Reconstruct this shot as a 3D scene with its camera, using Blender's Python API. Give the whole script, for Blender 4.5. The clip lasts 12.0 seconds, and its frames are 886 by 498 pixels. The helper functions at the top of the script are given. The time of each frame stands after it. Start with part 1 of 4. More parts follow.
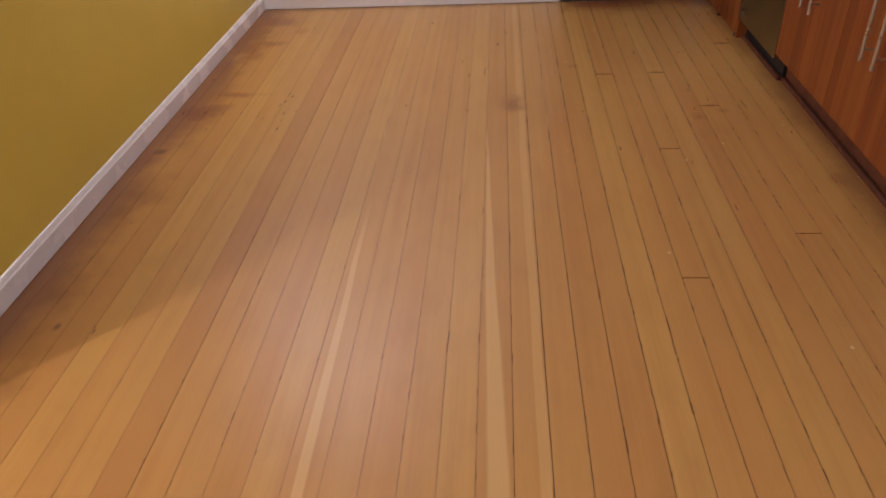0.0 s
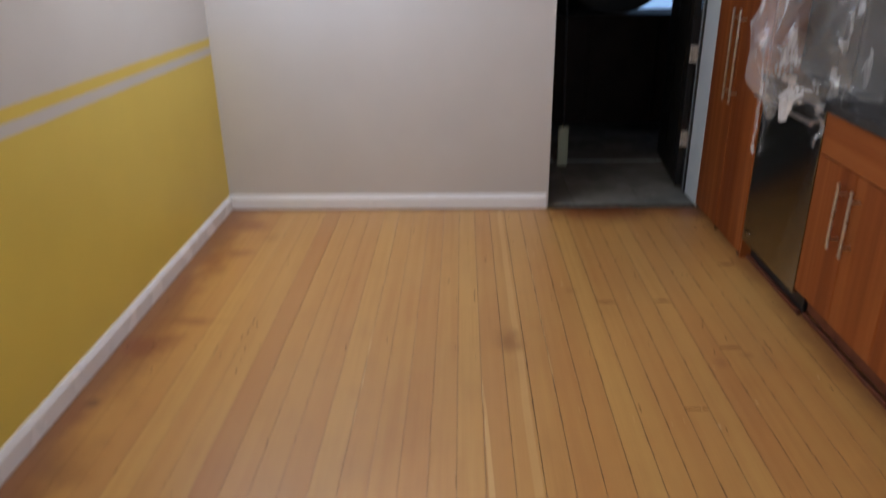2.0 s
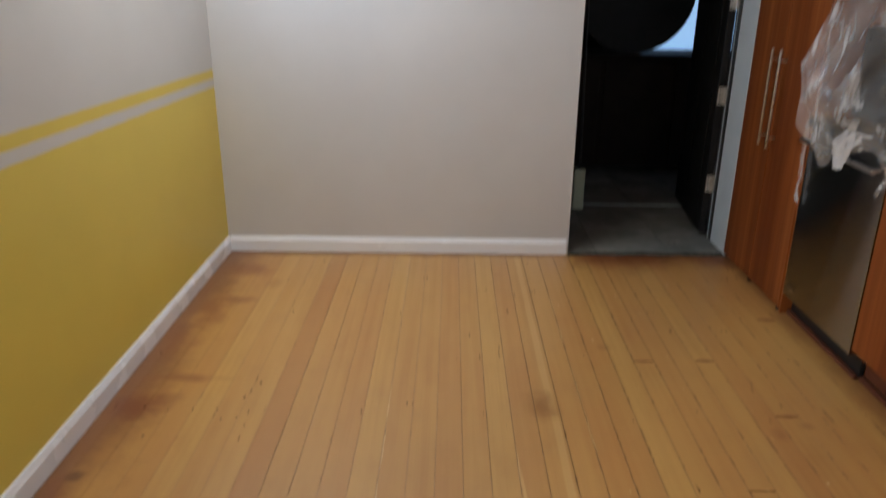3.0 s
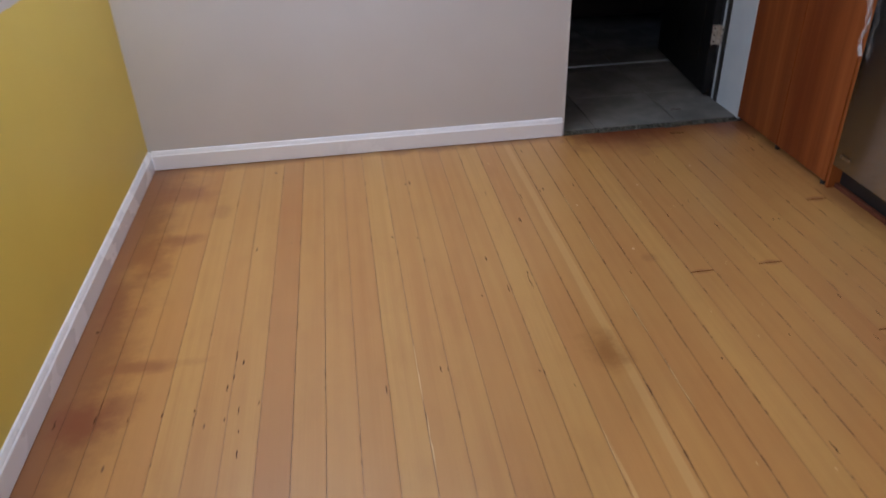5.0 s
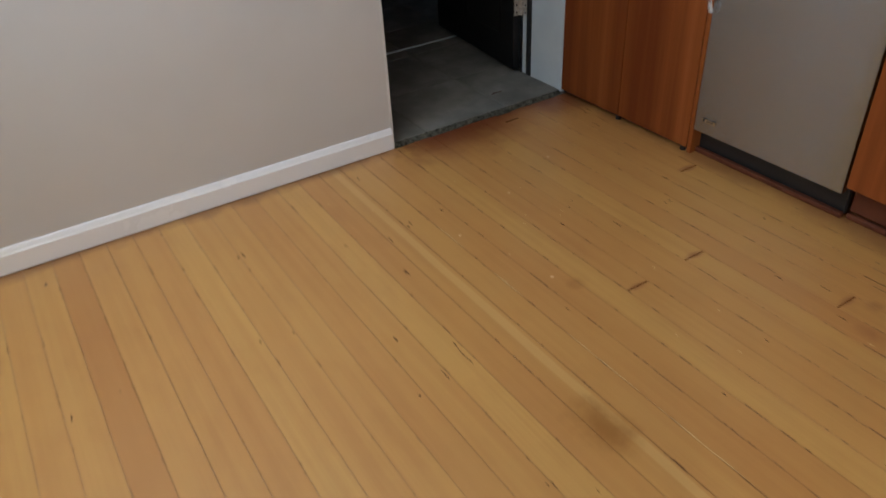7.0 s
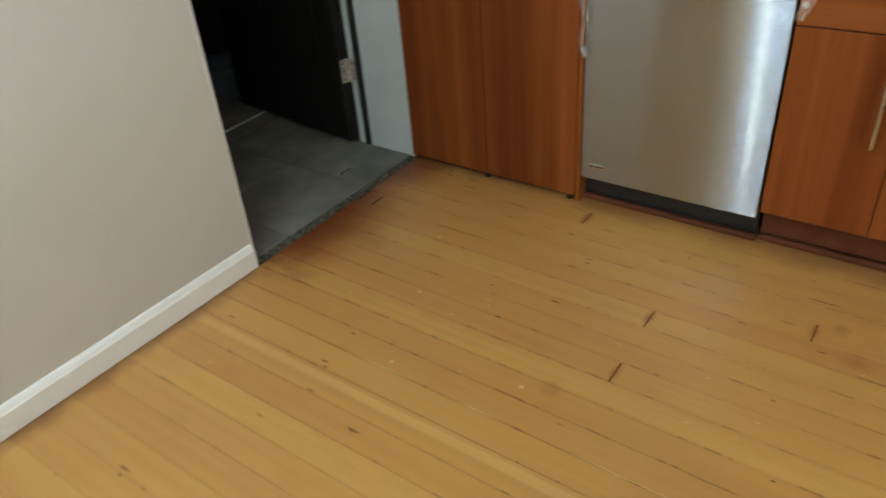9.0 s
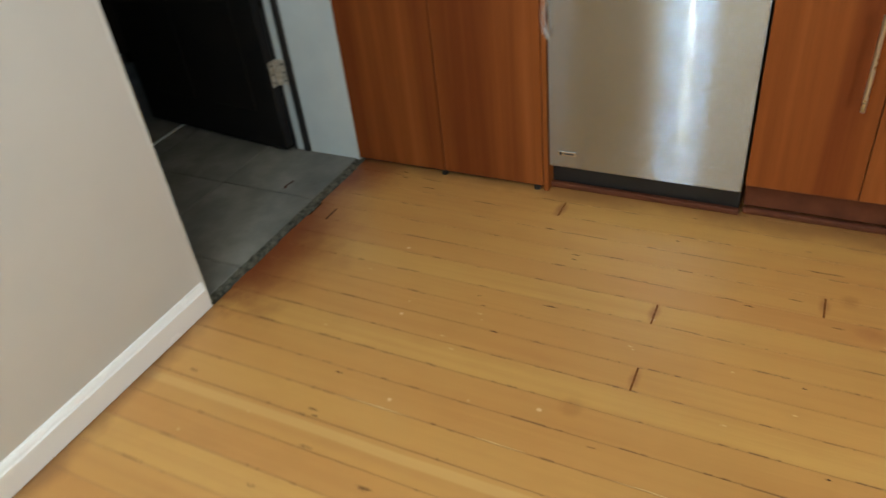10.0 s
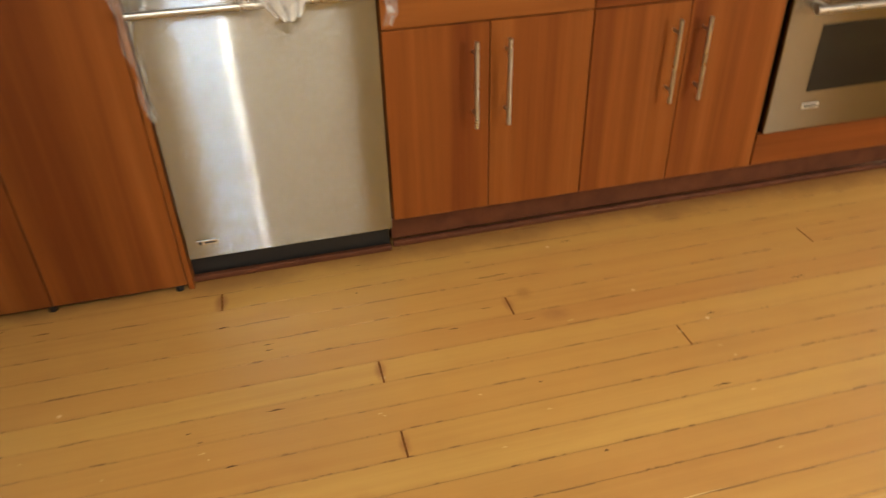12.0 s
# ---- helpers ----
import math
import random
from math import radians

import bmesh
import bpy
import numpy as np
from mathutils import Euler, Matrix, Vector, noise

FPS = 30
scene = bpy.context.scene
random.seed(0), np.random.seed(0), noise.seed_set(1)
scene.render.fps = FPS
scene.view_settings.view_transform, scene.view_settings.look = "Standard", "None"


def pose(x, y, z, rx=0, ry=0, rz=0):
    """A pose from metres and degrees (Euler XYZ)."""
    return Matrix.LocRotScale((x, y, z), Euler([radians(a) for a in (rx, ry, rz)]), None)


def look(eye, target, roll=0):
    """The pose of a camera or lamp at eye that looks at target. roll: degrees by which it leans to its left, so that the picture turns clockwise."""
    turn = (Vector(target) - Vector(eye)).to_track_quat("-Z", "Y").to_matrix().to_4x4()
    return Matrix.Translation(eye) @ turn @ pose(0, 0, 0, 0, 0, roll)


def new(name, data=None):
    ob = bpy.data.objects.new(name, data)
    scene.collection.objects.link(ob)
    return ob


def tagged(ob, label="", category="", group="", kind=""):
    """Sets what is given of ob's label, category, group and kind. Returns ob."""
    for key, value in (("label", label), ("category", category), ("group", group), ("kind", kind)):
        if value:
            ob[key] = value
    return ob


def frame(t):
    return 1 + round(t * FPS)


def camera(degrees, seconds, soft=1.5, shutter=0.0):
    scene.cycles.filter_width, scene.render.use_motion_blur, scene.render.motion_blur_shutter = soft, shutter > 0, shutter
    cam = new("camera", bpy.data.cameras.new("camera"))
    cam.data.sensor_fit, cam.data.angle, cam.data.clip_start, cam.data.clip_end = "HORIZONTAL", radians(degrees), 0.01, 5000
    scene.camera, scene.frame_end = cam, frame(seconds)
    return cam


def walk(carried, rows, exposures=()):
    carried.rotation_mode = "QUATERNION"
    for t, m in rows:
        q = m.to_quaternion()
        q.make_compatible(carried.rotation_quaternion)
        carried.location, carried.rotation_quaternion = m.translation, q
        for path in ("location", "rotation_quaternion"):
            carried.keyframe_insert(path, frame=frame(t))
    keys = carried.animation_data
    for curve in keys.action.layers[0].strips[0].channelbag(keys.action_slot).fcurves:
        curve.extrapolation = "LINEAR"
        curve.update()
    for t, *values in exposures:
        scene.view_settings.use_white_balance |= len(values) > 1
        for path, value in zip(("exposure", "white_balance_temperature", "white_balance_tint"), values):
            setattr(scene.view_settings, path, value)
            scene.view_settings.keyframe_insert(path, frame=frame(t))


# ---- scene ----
cam = camera(62.1, 12.0, soft=1.5, shutter=0.8)
LAMP_W, LAMP2_W, LOBBY_W, SIDE_W, REAR_FILL_W, BACK_W, BACKDROP = 8.0, 26.0, 345.0, 13.0, 36.0, 0.02, 1.9
COOL, NEUTRAL = (0.45, 0.66, 1.0), (1.0, 0.96, 0.90)
EXPOSURES = [(0.0, -0.66, 6600, 28), (0.5, -0.68, 5900, 31), (1.0, -0.60, 5650, 31), (1.5, -0.62, 5900, 20), (2.5, -0.64, 5650, 11), (3.0, -0.66, 5900, 8), (3.5, -0.62, 5750, 13), (5.5, -0.58, 5400, 16),
             (6.5, -0.60, 5600, 12), (8.5, -0.31, 6000, -7), (9.5, -0.17, 6000, -6), (10.5, 0.05, 6100, -2), (11.5, 0.08, 7550, -4), (12.0, 0.10, 7700, 4)]
PENDANT = (-0.20, 3.800, 1.72)
PATH = [
    (0, (0.055, 0.008, 1.36), (-0.098, 1.649, 0.226), -3.1),
    (0.5, (0.051, 0.13, 1.368), (-0.072, 1.782, 0.247), -4.1),
    (1, (0.054, 0.288, 1.379), (-0.234, 1.96, 0.319), -5.5),
    (1.5, (0.051, 0.428, 1.412), (-0.214, 2.179, 0.483), -2.7),
    (2, (-0.066, 0.569, 1.484), (-0.12, 2.409, 0.703), -0.8),
    (2.5, (-0.171, 0.706, 1.483), (-0.192, 2.62, 0.904), -1.4),
    (3, (-0.224, 0.836, 1.436), (-0.241, 2.714, 0.747), 0.5),
    (3.5, (-0.206, 1.054, 1.416), (-0.277, 2.836, 0.511), -4.4),
    (3.7, (-0.248, 1.116, 1.406), (-0.326, 2.89, 0.486), -2.7),
    (5.3, (-0.591, 1.667, 1.373), (-0.338, 3.324, 0.282), -3.0),
    (5.5, (-0.612, 1.75, 1.369), (-0.367, 3.387, 0.246), -4.4),
    (6, (-0.627, 1.895, 1.349), (-0.295, 3.476, 0.169), -3.4),
    (6.5, (-0.736, 2.107, 1.351), (-0.073, 3.582, 0.174), -3.9),
    (6.7, (-0.792, 2.19, 1.343), (-0.018, 3.628, 0.189), -3.2),
    (8.3, (-0.727, 2.709, 1.333), (0.252, 4.049, 0.217), -4.6),
    (8.5, (-0.737, 2.767, 1.327), (0.344, 4.035, 0.222), -5.0),
    (9, (-0.794, 2.938, 1.36), (0.516, 3.963, 0.251), -5.0),
    (9.5, (-0.795, 3.065, 1.345), (0.583, 3.975, 0.218), -1.9),
    (10, (-0.704, 3.222, 1.34), (0.698, 4.03, 0.165), -7.1),
    (10.5, (-0.624, 3.32, 1.344), (0.836, 3.921, 0.117), -5.6),
    (11, (-0.621, 3.472, 1.362), (0.986, 3.603, 0.179), -3.3),
    (11.5, (-0.637, 3.587, 1.358), (1.011, 3.352, 0.25), -0.2),
    (12, (-0.566, 3.638, 1.302), (1.043, 3.249, 0.179), -1.6),
]
walk(cam, [(t, look(eye, target, roll)) for t, eye, target, roll in PATH], EXPOSURES)

# ---- world, sun, large lights ----
world = bpy.data.worlds.new("world")
scene.world = world
world.use_nodes = True
_wn = world.node_tree.nodes
_sky = _wn.new("ShaderNodeTexSky")
_sky.sky_type = "NISHITA"
_sky.sun_disc = False
_sky.sun_elevation = radians(30)
_sky.sun_rotation = radians(200)
world.node_tree.links.new(_sky.outputs[0], _wn["Background"].inputs[0])
_wn["Background"].inputs[1].default_value = 0.10


def area_lamp(name, matrix, sx, sy, watts, colour):
    data = bpy.data.lights.new(name, "AREA")
    data.shape, data.size, data.size_y, data.energy, data.color = "RECTANGLE", sx, sy, watts, colour
    ob = new(name, data)
    ob.matrix_world = matrix
    return ob


# A small pendant bulb, a ceiling lamp, the lamp of the lobby beside, and daylight in two windows.
def bulb_lamp(name, at, radius, watts, colour):
    data = bpy.data.lights.new(name, "POINT")
    data.energy, data.shadow_soft_size, data.color = watts, radius, colour
    new(name, data).location = at


bulb_lamp("pendant_lamp", PENDANT, 0.012, LAMP_W, (1.0, 0.92, 0.80))
area_lamp("ceiling_lamp", pose(-0.98, 3.66, 2.34, 0, 0, 0), 0.8, 1.1, LAMP2_W, NEUTRAL)
bulb_lamp("lobby_lamp", (-3.55, -1.10, 2.10), 0.045, LOBBY_W, NEUTRAL)
area_lamp("window_light", look((-1.50, 3.99, 2.06), (1.3, 3.99, 1.2)), 0.32, 0.44, SIDE_W, (0.50, 0.70, 1.0))
# Fill light from an unseen, added window; brightens the walls.
area_lamp("window_light", look((1.25, -1.64, 1.60), (0.2, 3.5, 1.0)), 1.0, 1.1, REAR_FILL_W, (0.95, 0.98, 1.0))
area_lamp("window_light", look((1.80, 7.12, 1.45), (1.2, 5.2, 0.2)), 0.9, 1.0, BACK_W, COOL)


# ---- materials ----
class Nodes:
    """Short hand for building a node material."""

    def __init__(self, name):
        self.mat = bpy.data.materials.new(name)
        self.mat.use_nodes = True
        self.tree = self.mat.node_tree
        self.out = self.tree.nodes["Material Output"]
        self.bsdf = self.tree.nodes["Principled BSDF"]

    def add(self, kind, **props):
        n = self.tree.nodes.new(kind)
        for key, value in props.items():
            setattr(n, key, value)
        return n

    def put(self, socket, value):
        if isinstance(value, bpy.types.NodeSocket):
            self.tree.links.new(value, socket)
        elif isinstance(value, (tuple, list)) and len(value) == 3 and socket.type == "RGBA":
            socket.default_value = (*value, 1)
        else:
            socket.default_value = value

    def set(self, **values):
        for key, value in values.items():
            self.put(self.bsdf.inputs[key.replace("_", " ")], value)
        return self

    def math(self, op, a, b=0.0, c=0.0, clamp=False):
        n = self.add("ShaderNodeMath", operation=op, use_clamp=clamp)
        for s, v in zip(n.inputs, (a, b, c)):
            self.put(s, v)
        return n.outputs[0]

    def step(self, v, lo, hi):
        n = self.add("ShaderNodeMapRange", interpolation_type="SMOOTHSTEP")
        for s, x in zip(n.inputs, (v, lo, hi, 0.0, 1.0)):
            self.put(s, x)
        return n.outputs[0]

    def range(self, v, lo, hi, a, b):
        n = self.add("ShaderNodeMapRange")
        for s, x in zip(n.inputs, (v, lo, hi, a, b)):
            self.put(s, x)
        return n.outputs[0]

    def mix(self, f, a, b, kind="MIX"):
        n = self.add("ShaderNodeMix", data_type="RGBA", blend_type=kind)
        self.put(n.inputs[0], f)
        self.put(n.inputs[6], a)
        self.put(n.inputs[7], b)
        return n.outputs[2]

    def ramp(self, v, *stops):
        n = self.add("ShaderNodeValToRGB")
        els = n.color_ramp.elements
        while len(els) < len(stops):
            els.new(0.5)
        for e, (p, c) in zip(els, stops):
            e.position, e.color = p, (*c, 1)
        self.put(n.inputs[0], v)
        return n.outputs[0]

    def place(self):
        return self.add("ShaderNodeNewGeometry").outputs["Position"]

    def local(self, which="Object"):
        return self.add("ShaderNodeTexCoord").outputs[which]

    def xyz(self, v):
        n = self.add("ShaderNodeSeparateXYZ")
        self.put(n.inputs[0], v)
        return n.outputs

    def chance(self):
        return self.add("ShaderNodeObjectInfo").outputs["Random"]

    def scaled(self, v, s, shift=None):
        n = self.add("ShaderNodeVectorMath", operation="MULTIPLY_ADD")
        self.put(n.inputs[0], v)
        n.inputs[1].default_value = s
        if shift is not None:
            self.put(n.inputs[2], shift)
        return n.outputs[0]

    def noise(self, v, scale=1.0, detail=3.0, rough=0.5, which=0):
        n = self.add("ShaderNodeTexNoise")
        self.put(n.inputs["Vector"], v)
        n.inputs["Scale"].default_value, n.inputs["Detail"].default_value, n.inputs["Roughness"].default_value = scale, detail, rough
        return n.outputs[which]

    def cells(self, v, scale):
        n = self.add("ShaderNodeTexVoronoi")
        self.put(n.inputs["Vector"], v)
        n.inputs["Scale"].default_value = scale
        return n.outputs["Distance"], n.outputs["Color"]

    def bump(self, h, strength, distance):
        n = self.add("ShaderNodeBump")
        n.inputs["Strength"].default_value, n.inputs["Distance"].default_value = strength, distance
        self.put(n.inputs["Height"], h)
        self.put(self.bsdf.inputs["Normal"], n.outputs[0])
        return self


def shift_by(m, v, amount):
    """A vector that moves a texture along by a value."""
    c = m.add("ShaderNodeCombineXYZ")
    for i, a in enumerate(amount):
        m.put(c.inputs[i], m.math("MULTIPLY", v, a))
    return c.outputs[0]


def board_material(name, tone, strips=(), pale=0.62):
    """Sanded old fir floorboard: long grain, edge splinters, nail specks, stains with their own shapes.
    tone: its wood colour; strips: sapwood (x at y = 2, lean, half width at y = 2, taper, from y, to y)."""
    m = Nodes(name)
    p, rnd = m.place(), m.chance()
    px, py, _ = m.xyz(p)
    gx, gy, _ = m.xyz(m.local("Generated"))
    moved = shift_by(m, rnd, (7.0, 31.0, 0))
    base = m.mix(m.range(rnd, 0.0, 1.0, 0.0, 0.45), tone, (0.588, 0.316, 0.094))
    fine = m.noise(m.scaled(p, (170.0, 2.0, 1.0), moved), 1.0, 4.0, 0.6)
    mid = m.noise(m.scaled(p, (30.0, 0.8, 1.0), moved), 1.0, 3.0, 0.5)
    wide = m.noise(m.scaled(p, (2.6, 1.3, 1.0)), 1.0, 3.0)
    blotch = m.noise(m.scaled(p, (14.0, 5.0, 1.0), moved), 1.0, 3.0, 0.55)
    col = m.mix(m.range(fine, 0.3, 0.75, 0.0, 0.20), base, (0.416, 0.176, 0.051))
    col = m.mix(m.range(mid, 0.43, 0.72, 0.0, 0.30), col, (0.445, 0.186, 0.051))
    col = m.mix(m.range(blotch, 0.48, 0.74, 0.0, 0.26), col, (0.420, 0.185, 0.052))
    col = m.mix(m.math("MULTIPLY", m.step(wide, 0.22, 0.76), 0.38), col, (0.655, 0.386, 0.110))
    for x0, lean, half, taper, y0, y1 in strips:
        off = m.math("SUBTRACT", py, 2.0)
        mid_x = m.math("MULTIPLY_ADD", off, lean, x0)
        mid_x = m.math("ADD", mid_x, m.range(m.noise(m.scaled(p, (3.0, 1.6, 1.0), moved), 1.0, 2.0), 0.3, 0.7, -0.004, 0.004))
        reach = m.math("MAXIMUM", m.math("MULTIPLY_ADD", off, taper, half), 0.0015)
        d = m.math("ABSOLUTE", m.math("SUBTRACT", px, mid_x))
        band = m.math("SUBTRACT", 1.0, m.step(m.math("DIVIDE", d, reach), 0.75, 1.25))
        band = m.math("MULTIPLY", band, m.math("MULTIPLY", m.step(py, y0 - 0.15, y0 + 0.15), m.math("SUBTRACT", 1.0, m.step(py, y1 - 0.25, y1 + 0.25))))
        col = m.mix(m.math("MULTIPLY", band, pale), col, (0.771, 0.534, 0.219))
    # Worn splinters and dirt along the edges.
    edge = m.math("MINIMUM", gx, m.math("SUBTRACT", 1.0, gx))
    brk = m.noise(m.scaled(p, (9.0, 9.0, 1.0), moved), 1.0, 4.0, 0.68)
    wear = m.math("MULTIPLY", m.math("SUBTRACT", 1.0, m.step(edge, 0.012, 0.045)), m.step(m.math("ADD", brk, m.math("MULTIPLY", m.step(px, -0.4, 0.5), 0.065)), 0.60, 0.665))
    col = m.mix(m.math("MULTIPLY", wear, 0.70), col, (0.115, 0.048, 0.018))
    soft_edge = m.math("SUBTRACT", 1.0, m.step(edge, 0.0, 0.06))
    col = m.mix(m.math("MULTIPLY", soft_edge, 0.16), col, (0.27, 0.115, 0.045))
    # Nail holes and gouges, dark; specks of pale filler.
    d, c = m.cells(m.scaled(p, (13.0, 3.6, 1.0), moved), 1.0)
    pick = m.math("GREATER_THAN", m.xyz(c)[0], 0.74)
    hole = m.math("MULTIPLY", m.math("SUBTRACT", 1.0, m.step(d, 0.022, 0.06)), pick)
    col = m.mix(m.math("MULTIPLY", hole, 0.75), col, (0.085, 0.032, 0.013))
    d2, c2 = m.cells(m.scaled(p, (8.5, 6.5, 1.0)), 1.0)
    pick2 = m.math("MULTIPLY", m.math("GREATER_THAN", m.xyz(c2)[1], 0.55), m.step(px, -0.35, 0.35))
    speck = m.math("MULTIPLY", m.math("SUBTRACT", 1.0, m.step(d2, 0.028, 0.058)), pick2)
    col = m.mix(m.math("MULTIPLY", speck, 0.70), col, (0.86, 0.66, 0.42))
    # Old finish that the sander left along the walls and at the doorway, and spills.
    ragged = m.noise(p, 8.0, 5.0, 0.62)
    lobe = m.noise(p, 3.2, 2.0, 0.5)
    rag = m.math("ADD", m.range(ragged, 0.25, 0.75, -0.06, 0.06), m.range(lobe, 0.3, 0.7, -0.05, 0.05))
    left = m.math("SUBTRACT", 1.0, m.step(m.math("ADD", px, rag), -1.41, -1.19))
    col = m.mix(m.math("MULTIPLY", left, 0.84), col, (0.235, 0.088, 0.030))
    far = m.step(m.math("ADD", py, m.math("MULTIPLY", rag, 0.5)), 4.595, 4.68)
    col = m.mix(m.math("MULTIPLY", far, 0.66), col, (0.165, 0.062, 0.022))
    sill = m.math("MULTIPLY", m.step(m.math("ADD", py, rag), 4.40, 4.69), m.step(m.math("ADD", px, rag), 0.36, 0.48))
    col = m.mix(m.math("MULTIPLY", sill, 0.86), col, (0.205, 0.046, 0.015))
    # Boards turn darker from about x 1.24, along the unit fronts.
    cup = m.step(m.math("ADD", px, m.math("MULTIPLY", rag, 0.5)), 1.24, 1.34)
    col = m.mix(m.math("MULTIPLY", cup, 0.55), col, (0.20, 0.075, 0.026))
    for sx, sy, rx, ry, f, tint in STAINS:
        dx = m.math("DIVIDE", m.math("SUBTRACT", px, sx), rx)
        dy = m.math("DIVIDE", m.math("SUBTRACT", py, sy), ry)
        r = m.math("SQRT", m.math("ADD", m.math("MULTIPLY", dx, dx), m.math("MULTIPLY", dy, dy)))
        r = m.math("ADD", r, m.range(ragged, 0.25, 0.75, -0.45, 0.45))
        col = m.mix(m.math("MULTIPLY", m.math("SUBTRACT", 1.0, m.step(r, 0.15, 1.15)), f), col, tint)
    m.set(Base_Color=col, Roughness=m.math("ADD", m.range(mid, 0.3, 0.7, 0.34, 0.46), m.math("MULTIPLY", wear, 0.3)), Specular_IOR_Level=0.35, Coat_Weight=0.46, Coat_Roughness=0.33)
    m.bump(m.math("SUBTRACT", m.math("ADD", m.math("MULTIPLY", fine, 0.35), m.math("MULTIPLY", wide, 1.0)), m.math("ADD", wear, hole)), 0.25, 0.0016)
    return m.mat


RED_STAIN, BROWN_STAIN, KNOT = (0.225, 0.062, 0.021), (0.31, 0.115, 0.033), (0.30, 0.125, 0.024)
STAINS = [(-1.335, 3.10, 0.10, 0.13, 0.85, RED_STAIN), (-1.24, 3.29, 0.19, 0.035, 0.75, BROWN_STAIN), (-1.25, 3.14, 0.07, 0.09, 0.55, RED_STAIN),
          (-1.31, 3.90, 0.09, 0.22, 0.78, BROWN_STAIN), (-1.24, 4.02, 0.13, 0.05, 0.72, BROWN_STAIN),
          (-1.27, 4.40, 0.16, 0.12, 0.70, BROWN_STAIN), (-1.37, 3.62, 0.05, 0.20, 0.45, RED_STAIN),
          (-1.38, 2.62, 0.04, 0.10, 0.45, RED_STAIN), (0.112, 3.140, 0.070, 0.11, 0.78, KNOT),
          (-1.36, 2.69, 0.030, 0.035, 0.70, (0.12, 0.040, 0.015)), (-1.238, 1.578, 0.014, 0.022, 0.85, (0.13, 0.045, 0.016)), (-1.29, 3.575, 0.05, 0.06, 0.45, BROWN_STAIN), (-1.10, 4.22, 0.05, 0.07, 0.30, BROWN_STAIN),
          (0.90, 2.96, 0.035, 0.05, 0.35, RED_STAIN), (0.42, 3.58, 0.035, 0.03, 0.35, KNOT),
          (0.558, 3.468, 0.046, 0.018, 0.80, BROWN_STAIN), (0.805, 3.478, 0.046, 0.018, 0.80, BROWN_STAIN), (0.98, 3.080, 0.046, 0.018, 0.80, BROWN_STAIN),
          (1.215, 3.868, 0.046, 0.018, 0.80, BROWN_STAIN), (1.02, 3.02, 0.030, 0.030, 0.45, KNOT)]

HONEY, TAN, ROSE, RED = (0.645, 0.376, 0.112), (0.602, 0.328, 0.098), (0.566, 0.288, 0.088), (0.474, 0.212, 0.068)
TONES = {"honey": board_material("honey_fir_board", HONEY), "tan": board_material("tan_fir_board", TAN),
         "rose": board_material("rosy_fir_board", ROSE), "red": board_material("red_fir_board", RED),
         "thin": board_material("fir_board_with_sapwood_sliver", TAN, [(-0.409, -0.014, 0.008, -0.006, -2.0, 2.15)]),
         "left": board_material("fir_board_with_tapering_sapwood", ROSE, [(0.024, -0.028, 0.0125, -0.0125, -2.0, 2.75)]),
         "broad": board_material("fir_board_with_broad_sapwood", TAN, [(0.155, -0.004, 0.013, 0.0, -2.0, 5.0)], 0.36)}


def plain(name, colour, rough, second=None, scale=3.0, grain=0.0, grain_scale=300.0, metal=0.0, spec=0.5, coat=0.0):
    """Paint, plastic or metal with broad unevenness and fine relief."""
    m = Nodes(name)
    p = m.place()
    wide = m.noise(p, scale, 4.0, 0.55)
    second = second or tuple(c * 0.86 for c in colour)
    m.set(Base_Color=m.mix(m.range(wide, 0.35, 0.68, 0.0, 1.0), colour, second), Roughness=m.range(wide, 0.3, 0.7, rough - 0.05, rough + 0.06),
          Metallic=metal, Specular_IOR_Level=spec, Coat_Weight=coat)
    if grain:
        m.bump(m.noise(p, grain_scale, 3.0, 0.6), grain, 0.001)
    return m.mat


def wall_material(name, painted):
    """Roller-painted plaster; on the long wall a mustard dado with a stripe above it."""
    m = Nodes(name)
    p = m.place()
    _, py, pz = m.xyz(p)
    wide, stipple = m.noise(p, 1.7, 4.0, 0.55), m.noise(p, 160.0, 3.0, 0.6)
    col = m.mix(m.range(wide, 0.35, 0.7, 0.0, 1.0), WALL_A, WALL_B)
    if painted:
        z = m.math("ADD", pz, m.math("MULTIPLY", m.math("SUBTRACT", py, 4.68), 0.0175))
        z = m.math("ADD", z, m.range(m.noise(p, 30.0, 3.0), 0.3, 0.7, -0.0015, 0.0015))
        dado = m.math("LESS_THAN", z, 0.905)
        line = m.math("MULTIPLY", m.math("GREATER_THAN", z, 0.947), m.math("LESS_THAN", z, 0.992))
        yellow = m.mix(m.range(wide, 0.35, 0.7, 0.0, 1.0), YELLOW_A, YELLOW_B)
        col = m.mix(m.math("ADD", dado, line), col, yellow)
    m.set(Base_Color=col, Roughness=m.range(stipple, 0.3, 0.7, 0.40, 0.52), Specular_IOR_Level=0.40)
    m.bump(m.math("ADD", stipple, m.math("MULTIPLY", wide, 1.5)), 0.18, 0.002)
    return m.mat


